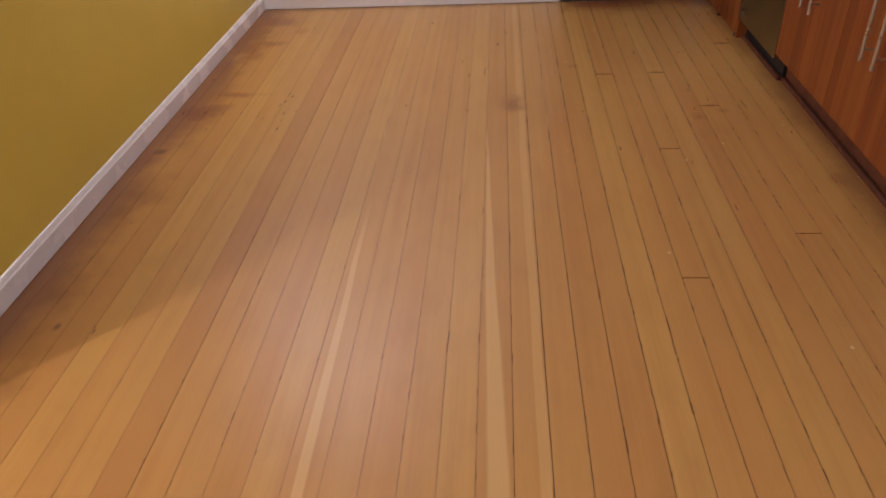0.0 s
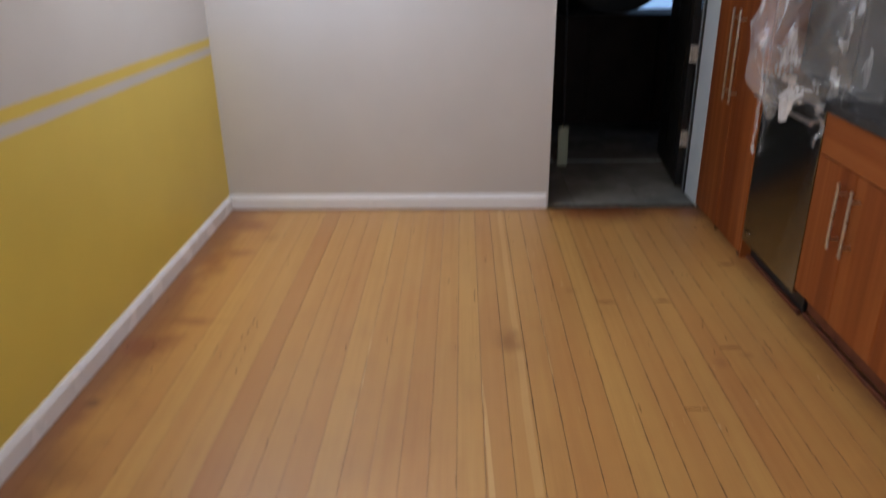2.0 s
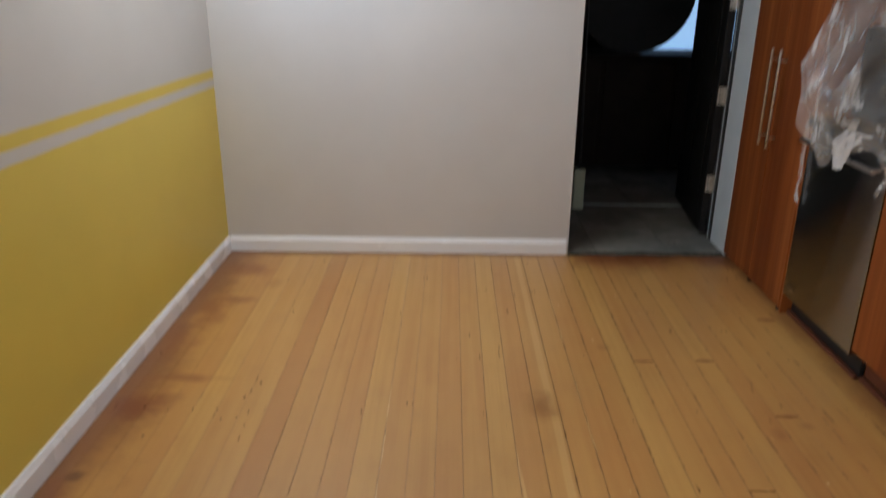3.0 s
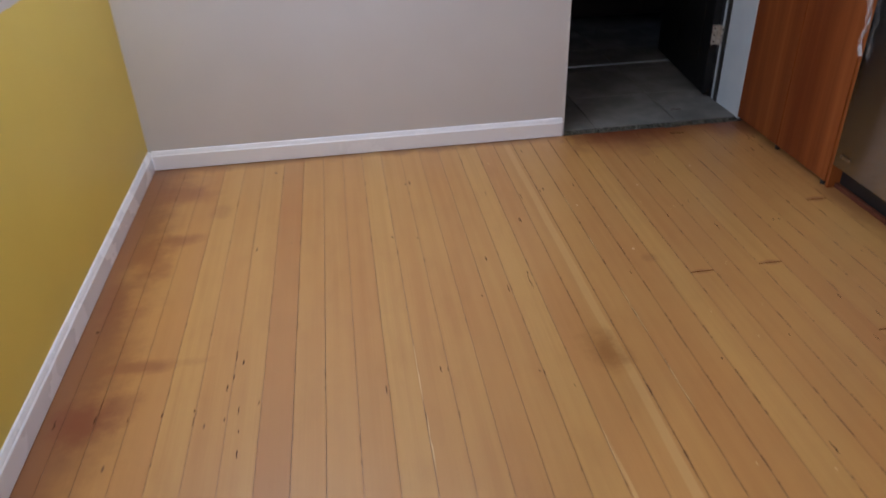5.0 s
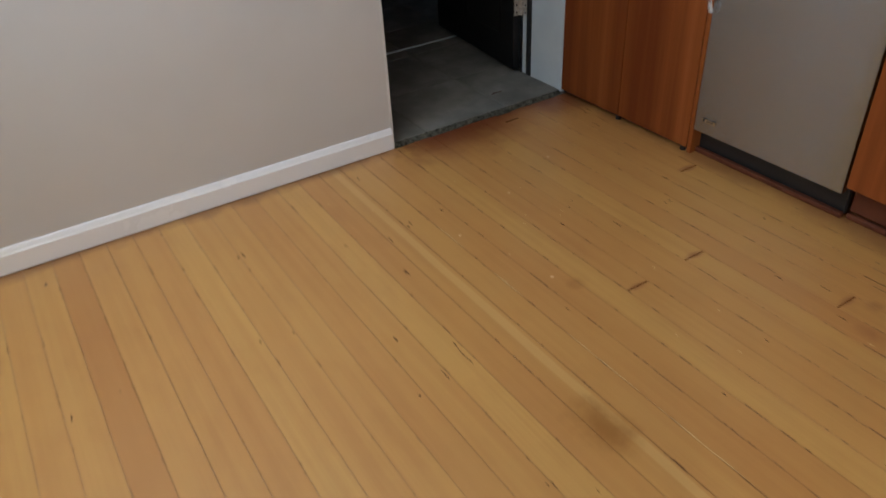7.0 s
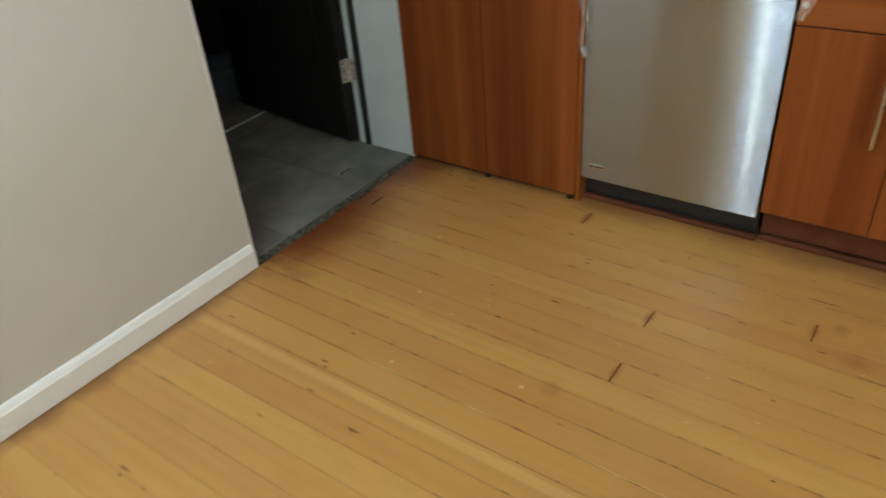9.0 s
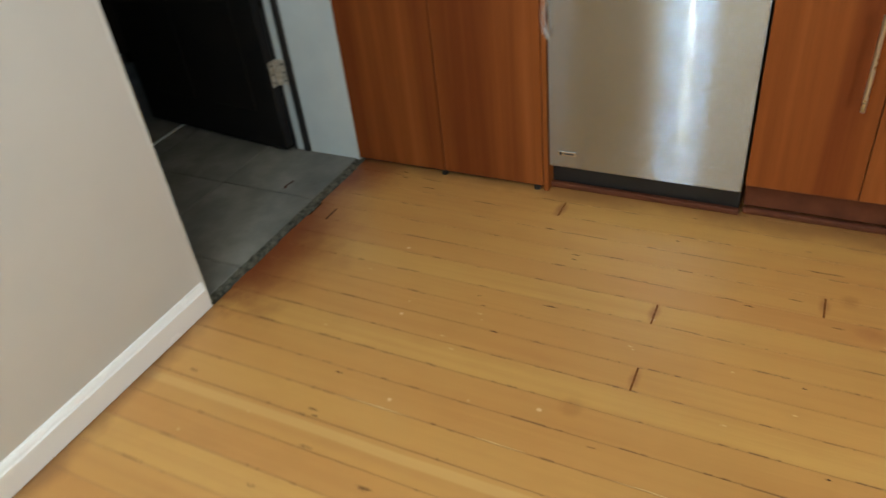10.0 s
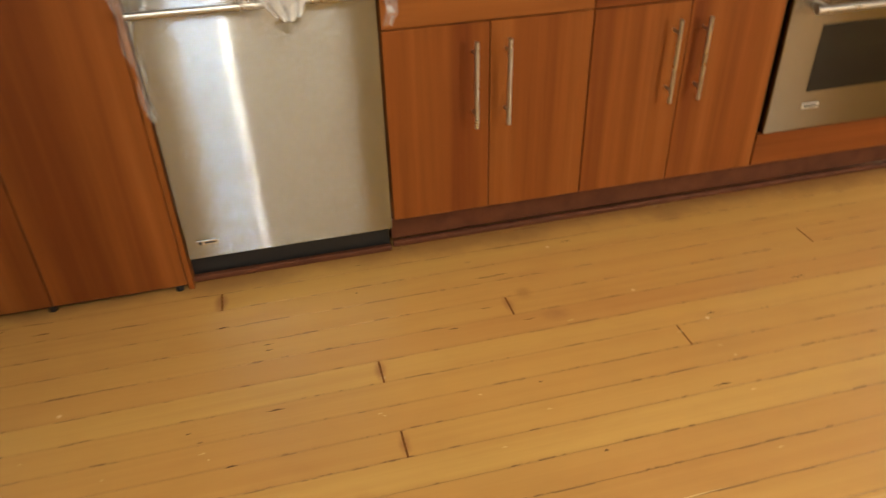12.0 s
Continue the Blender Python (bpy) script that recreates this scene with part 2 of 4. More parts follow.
WALL_A, WALL_B = (0.635, 0.618, 0.60), (0.595, 0.578, 0.562)
YELLOW_A, YELLOW_B = (0.76, 0.60, 0.108), (0.71, 0.555, 0.098)
WALL = wall_material("warm_white_wall_paint", False)
WALL_YELLOW = wall_material("mustard_dado_wall_paint", True)
CEIL = plain("ceiling_white", (0.78, 0.77, 0.74), 0.7, grain=0.2, grain_scale=90.0)
WHITE = plain("white_gloss_trim", (0.90, 0.91, 0.935), 0.26, (0.885, 0.895, 0.92), 5.0, 0.05, 120.0)
JAMB = plain("pale_blue_grey_jamb_paint", (0.62, 0.68, 0.70), 0.38, (0.56, 0.62, 0.65), 6.0, 0.06, 150.0)
BLACK_DOOR = plain("black_door_paint", (0.009, 0.009, 0.010), 0.55, (0.018, 0.017, 0.017), 8.0, 0.08, 200.0, spec=0.2)
DARK = plain("near_black_plastic", (0.014, 0.014, 0.015), 0.40)
DARK_WOOD = plain("dark_stained_wood", (0.016, 0.009, 0.006), 0.6, (0.010, 0.006, 0.004), 7.0, spec=0.12)
LOBBY = plain("tan_lobby_wall", (0.36, 0.27, 0.18), 0.7)
DARK_WOOD_FLOOR = plain("brown_lobby_floor", (0.30, 0.16, 0.07), 0.5)
SUBFLOOR = plain("dirt_in_the_joints", (0.045, 0.020, 0.009), 0.95, spec=0.05)
FILLER = plain("dark_filler_in_butt_joints", (0.26, 0.105, 0.030), 0.9, (0.11, 0.042, 0.013), 90.0, spec=0.1)
STONE = plain("black_stone_worktop", (0.018, 0.018, 0.020), 0.22, (0.035, 0.035, 0.036), 60.0)
NICKEL = plain("brushed_nickel", (0.57, 0.56, 0.55), 0.30, (0.50, 0.49, 0.48), 40.0, metal=1.0)
CHROME = plain("worn_hinge_metal", (0.66, 0.65, 0.61), 0.45, (0.42, 0.38, 0.32), 60.0, metal=0.6)
GLASS = plain("black_oven_glass", (0.008, 0.007, 0.007), 0.08, spec=0.35)
MORTAR = plain("broken_grey_mortar", (0.125, 0.122, 0.092), 0.9, (0.012, 0.012, 0.009), 70.0, 0.9, 90.0)
GREEN = plain("pale_green_plastic", (0.42, 0.46, 0.33), 0.5)
TAPE = plain("orange_masking_tape", (0.62, 0.24, 0.09), 0.6)
MAUVE = plain("grey_picture", (0.14, 0.15, 0.17), 0.25)
TOE = plain("brown_toe_board", (0.13, 0.042, 0.020), 0.55, (0.09, 0.028, 0.014), 14.0, spec=0.25)
# Near-black base colour carries the darkness of the room beyond.
SHADE_WALL = plain("unlit_room_shade_black", (0.016, 0.015, 0.015), 0.85, spec=0.1)
BADGE = plain("polished_badge", (0.78, 0.78, 0.76), 0.16, metal=1.0)


def cabinet_wood(name, along):
    """Reddish veneer; along: the axis the grain runs on (1 y, 2 z)."""
    m = Nodes(name)
    p, rnd = m.place(), m.chance()
    s1, s2 = [46.0, 46.0, 46.0], [13.0, 13.0, 13.0]
    s1[along], s2[along] = 0.9, 0.35
    moved = shift_by(m, rnd, (9.0, 13.0, 17.0))
    line = m.noise(m.scaled(p, tuple(s1), moved), 1.0, 5.0, 0.62)
    broad = m.noise(m.scaled(p, tuple(s2), moved), 1.0, 3.0, 0.5)
    s3 = [380.0, 380.0, 380.0]
    s3[along] = 9.0
    pore = m.noise(m.scaled(p, tuple(s3), moved), 1.0, 2.0, 0.6)
    col = m.ramp(broad, (0.30, CHERRY[0]), (0.50, CHERRY[1]), (0.70, CHERRY[2]))
    col = m.mix(m.range(line, 0.45, 0.75, 0.0, 0.26), col, CHERRY[3])
    col = m.mix(m.range(pore, 0.5, 0.8, 0.0, 0.18), col, CHERRY[4])
    m.set(Base_Color=col, Roughness=m.range(line, 0.3, 0.7, 0.38, 0.48), Specular_IOR_Level=0.12)
    m.bump(pore, 0.08, 0.0006)
    return m.mat


CHERRY = [(0.170, 0.043, 0.012), (0.244, 0.072, 0.0175), (0.312, 0.107, 0.028), (0.102, 0.023, 0.007), (0.072, 0.018, 0.006)]
CHERRY_UP, CHERRY_FLAT = cabinet_wood("cherry_veneer_upright", 2), cabinet_wood("cherry_veneer_level", 1)


def steel_material(name, amount=1.0, light=(0.425, 0.435, 0.445), deep=(0.39, 0.40, 0.41)):
    m = Nodes(name)
    p = m.place()
    px, py, pz = m.xyz(p)
    wide = m.noise(p, 2.5, 3.0)
    # Level brush lines: each tips the surface a little up or down.
    line = m.add("ShaderNodeTexWhiteNoise", noise_dimensions="2D")
    c = m.add("ShaderNodeCombineXYZ")
    m.put(c.inputs[0], m.math("FLOOR", m.math("MULTIPLY", pz, 40000.0)))
    m.put(c.inputs[1], m.math("FLOOR", m.math("MULTIPLY", py, 4000.0)))
    m.put(line.inputs["Vector"], c.outputs[0])
    t = m.math("MULTIPLY_ADD", line.outputs["Value"], 2.0, -1.0)
    tip = m.math("ADD", m.math("MULTIPLY", t, 0.42), m.math("MULTIPLY", m.math("POWER", m.math("ABSOLUTE", t), 3.0), m.math("MULTIPLY", m.math("SIGN", t), 0.14)))
    tip = m.math("ADD", tip, m.math("MULTIPLY", m.math("POWER", m.math("ABSOLUTE", t), 9.0), m.math("MULTIPLY", m.math("SIGN", t), 0.34)))
    tip = m.math("MULTIPLY", tip, amount)
    up = m.add("ShaderNodeCombineXYZ")
    m.put(up.inputs[2], tip)
    add = m.add("ShaderNodeVectorMath", operation="ADD")
    m.put(add.inputs[0], m.add("ShaderNodeNewGeometry").outputs["Normal"])
    m.put(add.inputs[1], up.outputs[0])
    unit = m.add("ShaderNodeVectorMath", operation="NORMALIZE")
    m.put(unit.inputs[0], add.outputs[0])
    m.set(Base_Color=m.mix(wide, light, deep), Metallic=1.0, Roughness=0.13, Anisotropic=1.0, Normal=unit.outputs[0])
    along = m.add("ShaderNodeCombineXYZ")
    along.inputs[2].default_value = 1.0
    m.put(m.bsdf.inputs["Tangent"], along.outputs[0])
    return m.mat


STEEL = steel_material("brushed_stainless_steel")
STEEL_OVEN = steel_material("satin_stainless_steel", 0.45, (0.245, 0.225, 0.195), (0.22, 0.20, 0.175))


def tile_material():
    m = Nodes("grey_stone_tile")
    p, rnd = m.place(), m.chance()
    cloud = m.noise(m.scaled(p, (1, 1, 1), shift_by(m, rnd, (5, 9, 0))), 4.0, 5.0, 0.6)
    vein = m.noise(p, 16.0, 4.0, 0.6)
    col = m.ramp(cloud, (0.30, (0.118, 0.116, 0.104)), (0.52, (0.195, 0.191, 0.172)), (0.72, (0.285, 0.278, 0.250)))
    col = m.mix(m.range(vein, 0.5, 0.75, 0.0, 0.4), col, (0.17, 0.175, 0.17))
    m.set(Base_Color=col, Roughness=m.range(vein, 0.3, 0.7, 0.50, 0.65), Specular_IOR_Level=0.2)
    m.bump(vein, 0.12, 0.001)
    return m.mat


TILE = tile_material()


def film_material():
    """Thin crumpled polythene: mostly see-through, milky where it folds."""
    m = Nodes("clear_polythene_film")
    p = m.place()
    milk = m.noise(m.scaled(p, (5.0, 5.0, 3.0)), 1.0, 3.0, 0.5)
    streak = m.noise(m.scaled(p, (24.0, 24.0, 4.0)), 1.0, 3.0, 0.5)
    crinkle = m.noise(p, 34.0, 2.0, 0.5)
    m.set(Base_Color=(0.88, 0.89, 0.90), Roughness=0.16, Specular_IOR_Level=0.8,
          Alpha=m.math("ADD", m.range(milk, 0.38, 0.66, 0.11, 0.25), m.range(streak, 0.56, 0.70, 0.0, 0.46)), Coat_Weight=0.6, Coat_Roughness=0.08)
    m.bump(m.math("ADD", m.math("MULTIPLY", streak, 0.6), m.math("MULTIPLY", crinkle, 0.5)), 0.45, 0.008)
    return m.mat


FILM = film_material()
FILM_FOLDED = plain("milky_folded_polythene", (0.80, 0.80, 0.80), 0.22, (0.70, 0.70, 0.71), 25.0, 0.25, 60.0, coat=0.5)
FILM_FOLDED.node_tree.nodes["Principled BSDF"].inputs["Alpha"].default_value = 0.78


def glow_material(name, colour, strength):
    m = Nodes(name)
    _, _, pz = m.xyz(m.place())
    m.set(Base_Color=(0, 0, 0), Roughness=1.0, Emission_Color=m.mix(m.step(pz, 0.8, 2.2), colour, tuple(c * 0.8 for c in colour)), Emission_Strength=strength)
    return m.mat


# ---- mesh helpers ----
ORIGIN = {}


def thing(name, base, label, category, group="", kind=""):
    ob = new(name)
    ob.empty_display_size = 0.05
    ob.location = base
    ORIGIN[ob] = Vector(base)
    return tagged(ob, label, category, group, kind)


def part(name, bm, material, parent=None, label="", smooth=False):
    """One mesh object from a bmesh in world metres, under a thing or a part."""
    base = ORIGIN[parent] if parent else Vector((0, 0, 0))
    for v in bm.verts:
        v.co -= base
    mesh = bpy.data.meshes.new(name)
    bm.normal_update()
    bm.to_mesh(mesh)
    bm.free()
    mesh.materials.append(material)
    if smooth:
        for f in mesh.polygons:
            f.use_smooth = True
    ob = new(name, mesh)
    if parent:
        ob.parent = parent
    ORIGIN[ob] = base
    return tagged(ob, label)


def add_box(bm, a, b, bevel=0.0, segments=1):
    made = bmesh.ops.create_cube(bm, size=1.0)["verts"]
    for v in made:
        v.co = Vector([a[i] + (v.co[i] + 0.5) * (b[i] - a[i]) for i in range(3)])
    if bevel:
        edges = list({e for v in made for e in v.link_edges})
        bmesh.ops.bevel(bm, geom=edges, offset=bevel, segments=segments, affect="EDGES", profile=0.5)
    return bm


def box(a, b, bevel=0.0, segments=1):
    return add_box(bmesh.new(), a, b, bevel, segments)


def add_rod(bm, a, b, r, sides=16, r2=None):
    a, b = Vector(a), Vector(b)
    turn = (b - a).to_track_quat("Z", "Y").to_matrix().to_4x4()
    bmesh.ops.create_cone(bm, cap_ends=True, segments=sides, radius1=r, radius2=r if r2 is None else r2, depth=(b - a).length,
                          matrix=Matrix.Translation((a + b) / 2) @ turn)
    return bm


def rod(a, b, r, sides=16):
    return add_rod(bmesh.new(), a, b, r, sides)


def structure(name, bm, material, label):
    return tagged(part(name, bm, material), label, kind="structure")


def swept(profile, lo, hi, place):
    """A moulding: the outline profile (points of depth, height) drawn along an axis."""
    bm = bmesh.new()
    rings = []
    for s in (lo, hi):
        rings.append([bm.verts.new(place(s, d, h)) for d, h in profile])
    n = len(profile)
    for i in range(n):
        bm.faces.new((rings[0][i], rings[0][(i + 1) % n], rings[1][(i + 1) % n], rings[1][i]))
    bm.faces.new(rings[0][::-1])
    bm.faces.new(rings[1])
    bmesh.ops.recalc_face_normals(bm, faces=bm.faces)
    return bm


# ---- the rooms ----
LEFT, RIGHT, BACK, FAR, TOP = -1.45, 1.93, -1.60, 4.685, 2.45
DOOR_L, DOOR_R, DOOR_H, THICK = 0.434, 1.302, 2.06, 0.235

# Long wall with a small high window.
bm = bmesh.new()
for a, b in (((BACK - 0.2), -0.55), (1.15, 3.80), (4.20, FAR + THICK)):
    add_box(bm, (LEFT - 0.15, a, 0), (LEFT, b, TOP))
add_box(bm, (LEFT - 0.15, 3.80, 0), (LEFT, 4.20, 1.80))
add_box(bm, (LEFT - 0.15, 3.80, 2.32), (LEFT, 4.20, TOP))
add_box(bm, (LEFT - 0.15, -0.55, 2.10), (LEFT, 1.15, TOP))
structure("wall_west", bm, WALL_YELLOW, "long wall, mustard yellow dado and stripe under white")
bm = bmesh.new()
add_box(bm, (LEFT, FAR, 0), (DOOR_L, FAR + THICK, TOP))
add_box(bm, (DOOR_L, FAR, DOOR_H), (DOOR_R, FAR + THICK, TOP))
add_box(bm, (DOOR_R, FAR + 0.012, 0), (RIGHT + 0.15, FAR + THICK, TOP))
structure("wall_north", bm, WALL, "plain white painted end wall beside the doorway")
structure("wall_east", box((RIGHT, BACK - 0.2, 0), (RIGHT + 0.15, FAR, TOP)), WALL, "plain white wall behind the kitchen units")
bm = bmesh.new()
for a, b, z0, z1 in ((LEFT, 0.75, 0, TOP), (1.75, RIGHT, 0, TOP), (0.75, 1.75, 0, 1.05), (0.75, 1.75, 2.15, TOP)):
    add_box(bm, (a, BACK - 0.15, z0), (b, BACK, z1))
structure("wall_south", bm, WALL, "plain white wall closing the room, with an added window opening")
structure("ceiling", box((LEFT - 0.15, BACK - 0.2, TOP), (RIGHT + 0.15, FAR + THICK, TOP + 0.12)), CEIL, "plain white flat ceiling")

# Plain lobby behind the opening in the long wall.
structure("wall_south", box((-4.5, -2.35, 0), (LEFT - 0.15, -2.20, TOP)), LOBBY, "plain tan lobby wall")
structure("wall_north", box((-4.5, 1.45, 0), (LEFT - 0.15, 1.60, TOP)), LOBBY, "plain tan lobby wall")
structure("wall_west", box((-4.65, -2.35, 0), (-4.5, 1.60, TOP)), LOBBY, "plain tan lobby wall")
structure("wall_east", box((LEFT - 0.15, -2.35, 0), (LEFT - 0.002, BACK - 0.2, TOP)), LOBBY, "plain tan lobby wall")
structure("ceiling", box((-4.65, -2.35, TOP), (LEFT - 0.15, 1.60, TOP + 0.12)), CEIL, "plain white lobby ceiling")
structure("floor_lobby", box((-4.65, -2.35, -0.06), (LEFT - 0.02, 1.60, -0.004)), DARK_WOOD_FLOOR, "plain brown lobby floor")

# Skirting with a moulded top.
SKIRT = [(0.0, 0.0), (0.015, 0.0), (0.015, 0.064), (0.0135, 0.067), (0.0115, 0.069), (0.009, 0.076), (0.005, 0.084), (0.0, 0.087)]
structure("baseboard", swept(SKIRT, 1.16, FAR, lambda s, d, h: (LEFT + d, s, h + 0.003)), WHITE, "white painted moulded baseboard along the yellow wall")
structure("baseboard", swept(SKIRT, LEFT + 0.013, DOOR_L - 0.010, lambda s, d, h: (s, FAR - d, h + 0.003)), WHITE, "white painted moulded baseboard of the end wall")

# Doorway lining: the hinge side with its stop, rebate and hinges.
jamb = structure("door_jamb", box((DOOR_R - 0.004, FAR + 0.004, 0.0), (DOOR_R + 0.02, FAR + 0.222, DOOR_H - 0.003), 0.002), JAMB, "pale blue grey painted door jamb")
structure("door_jamb", box((DOOR_R - 0.003, FAR + 0.252, 0.015), (DOOR_R + 0.02, FAR + 0.288, DOOR_H - 0.003), 0.002), JAMB, "narrow pale hinge strip of the jamb")
structure("trim", box((DOOR_R - 0.012, FAR + 0.224, 0.015), (DOOR_R + 0.02, FAR + 0.250, DOOR_H - 0.003), 0.003), DARK, "narrow black strip along the jamb")
# Added blocker: keeps window light from showing through the hinge gap.
structure("trim", box((1.2945, 4.9735, 0.015), (1.332, 4.9805, DOOR_H - 0.003)), DARK, "black strip added to block light behind the hinges")
structure("door_jamb", box((DOOR_L - 0.008, FAR - 0.002, 0.0), (DOOR_L + 0.002, FAR + THICK, DOOR_H - 0.003), 0.002), WALL, "white edge of the end wall at the doorway")


def hinge(z):
    h = thing("door_hinge", (1.29, 4.97, z), "pale worn steel butt hinge between jamb and black door", "hinge", "hinges of the black door")
    part("leaf", box((1.2935, 4.936, z - 0.048), (1.2985, 4.968, z + 0.048), 0.0008), CHROME, h)
    part("leaf", box((1.255, 4.9765, z - 0.048), (1.284, 4.9800, z + 0.048), 0.0008), CHROME, h)
    bm = bmesh.new()
    for k in range(5):
        add_rod(bm, (1.2885, 4.972, z - 0.048 + k * 0.0195), (1.2885, 4.972, z - 0.0305 + k * 0.0195), 0.0080, 12)
    part("knuckle", bm, CHROME, h)
    for dz in (-0.032, 0.0, 0.032):
        part("screw", rod((1.2940, 4.946, z + dz), (1.2918, 4.946, z + dz), 0.0045, 10), DARK, h)
        part("screw", rod((1.266, 4.9770, z + dz), (1.266, 4.9748, z + dz), 0.0045, 10), DARK, h)


for z in (0.337, 0.840, 1.345, 1.850):
    hinge(z)

# The black door, swung right back into the dark room.
door = thing("door_1", (1.29, 4.985, 0.035), "black painted door standing wide open into the dark room", "door", kind="structure")
bm = bmesh.new()
add_box(bm, (1.254, 4.9815, 0.035), (1.294, 5.775, 2.03), 0.003)
leaf = part("leaf", bm, BLACK_DOOR, door)
for z0, z1 in ((0.18, 0.85), (1.00, 1.90)):
    for y0, y1 in ((5.09, 5.34), (5.43, 5.68)):
        part("panel", box((1.248, y0, z0), (1.2535, y1, z1), 0.003), BLACK_DOOR, door)
door.rotation_euler = (0, 0, radians(-6.0))

# ---- the dark room beyond ----
RX0, RX1, RY1, ZT = -0.60, 2.75, 7.05, 0.015
structure("wall_east", box((RX1, FAR + THICK, 0), (RX1 + 0.12, RY1 + 0.15, TOP)), SHADE_WALL, "wall of the room beyond, near black in place of shade")
structure("wall_west", box((RX0 - 0.12, FAR + THICK, 0), (RX0, RY1 + 0.15, TOP)), SHADE_WALL, "wall of the room beyond, near black in place of shade")
WX0, WX1, WZ0, WZ1 = 1.30, 2.30, 0.86, 2.05
bm = bmesh.new()
add_box(bm, (RX0, RY1, 0), (WX0, RY1 + 0.15, TOP))
add_box(bm, (WX1, RY1, 0), (RX1, RY1 + 0.15, TOP))
add_box(bm, (WX0, RY1, 0), (WX1, RY1 + 0.15, WZ0))
add_box(bm, (WX0, RY1, WZ1), (WX1, RY1 + 0.15, TOP))
structure("wall_north", bm, SHADE_WALL, "end wall of the room beyond, with a window, near black in place of shade")
structure("ceiling", box((RX0 - 0.12, FAR + THICK + 0.001, TOP), (RX1 + 0.12, RY1 + 0.15, TOP + 0.1)), SHADE_WALL, "ceiling of the room beyond, near black in place of shade")


def window(name, axis, x0, x1, z0, z1, depth0, depth1, label):
    """A framed window in an opening; axis: 'y' in an end wall, 'x' in a long wall."""
    w = thing(name, (x0, depth0, z0) if axis == "y" else (depth0, x0, z0), label, "window", kind="structure")
    def put(a0, a1, d0, d1, h0, h1):
        return ((a0, d0, h0), (a1, d1, h1)) if axis == "y" else ((d0, a0, h0), (d1, a1, h1))
    bm = bmesh.new()
    f = 0.045
    for a0, a1, h0, h1 in ((x0, x0 + f, z0, z1), (x1 - f, x1, z0, z1), (x0 + f, x1 - f, z0, z0 + f), (x0 + f, x1 - f, z1 - f, z1)):
        add_box(bm, *put(a0, a1, depth0, depth1, h0, h1), 0.003)
    part("window_frame", bm, WHITE, w)
    mid = (depth0 + depth1) / 2
    pane = part("pane", box(*put(x0 + f, x1 - f, mid - 0.003, mid + 0.003, z0 + f, z1 - f)), PANE, w)
    pane.visible_shadow = False
    return w


PANE = Nodes("clear_window_glass").set(Base_Color=(1, 1, 1), Roughness=0.02, Transmission_Weight=1.0, IOR=1.45).mat
window("window_1", "y", WX0, WX1, WZ0, WZ1, RY1 + 0.06, RY1 + 0.11, "white framed window with blue daylight behind")
# Added, out of view: houses the rear fill light.
window("added_window", "y", 0.75, 1.75, 1.05, 2.15, BACK - 0.13, BACK - 0.08, "unseen white framed window, added to hold the fill light")
window("window_2", "x", 3.80, 4.20, 1.80, 2.32, LEFT - 0.13, LEFT - 0.08, "small high white framed window")
tagged(part("backdrop", box((0.6, RY1 + 0.7, 0.2), (3.0, RY1 + 0.72, 2.6)), glow_material("blue_daylight_outside", (0.30, 0.47, 0.70), BACKDROP)), "pale blue daylight outside the window", kind="structure")

blind = thing("window_blind", (WX0 + 0.05, RY1 + 0.03, 1.30), "white slatted blind half raised in the far window", "blind")
part("head_rail", box((WX0 + 0.03, RY1 + 0.005, 1.99), (WX1 - 0.03, RY1 + 0.05, 2.035), 0.004), WHITE, blind)
z = 1.36
while z < 1.98:
    bm = box((WX0 + 0.05, RY1 + 0.004, z), (WX1 - 0.05, RY1 + 0.048, z + 0.003))
    bmesh.ops.rotate(bm, verts=bm.verts, cent=(0, RY1 + 0.026, z), matrix=Matrix.Rotation(radians(-28), 3, "X"))
    part("slat", bm, WHITE, blind)
    z += 0.042
part("bottom_rail", box((WX0 + 0.05, RY1 + 0.010, 1.325), (WX1 - 0.05, RY1 + 0.042, 1.343), 0.003), WHITE, blind)

# Dark sideboard with a round tabletop leaning above it.
side = thing("sideboard", (1.05, 6.60, ZT), "very dark wooden sideboard in the unlit room", "sideboard")
part("body", box((0.35, 6.38, ZT + 0.08), (1.95, 6.82, 0.90), 0.006), DARK_WOOD, side)
part("top", box((0.33, 6.36, 0.901), (1.97, 6.84, 0.930), 0.006), DARK_WOOD, side)
for x0 in (0.37, 0.90, 1.43):
    part("door", box((x0, 6.366, ZT + 0.10), (x0 + 0.50, 6.379, 0.88), 0.004), DARK_WOOD, side)
for x0, y0 in ((0.38, 6.41), (1.86, 6.41), (0.38, 6.73), (1.86, 6.73)):
    part("leg", box((x0, y0, ZT), (x0 + 0.06, y0 + 0.06, ZT + 0.079), 0.004), DARK_WOOD, side)
disc = thing("round_tabletop", (1.10, 6.46, 0.932), "black round tabletop stood on edge on the sideboard", "tabletop")
bm = rod((1.10, 6.44, 1.365), (1.10, 6.475, 1.365), 0.432, 72)
bmesh.ops.bevel(bm, geom=[e for e in bm.edges if len(e.link_faces) == 2 and e.calc_face_angle(0) > 1.0], offset=0.006, segments=2, affect="EDGES")
part("top", bm, BLACK_DOOR, disc)
part("rim", add_rod(rod((1.10, 6.476, 1.365), (1.10, 6.492, 1.365), 0.40, 48), (1.10, 6.493, 1.365), (1.10, 6.53, 1.365), 0.05, 20), DARK_WOOD, disc)

brush = thing("floor_squeegee", (0.62, 5.52, ZT), "pale green floor squeegee leaning by the doorway", "squeegee")
bm = box((0.585, 5.50, ZT), (0.655, 5.53, ZT + 0.27), 0.006, 2)
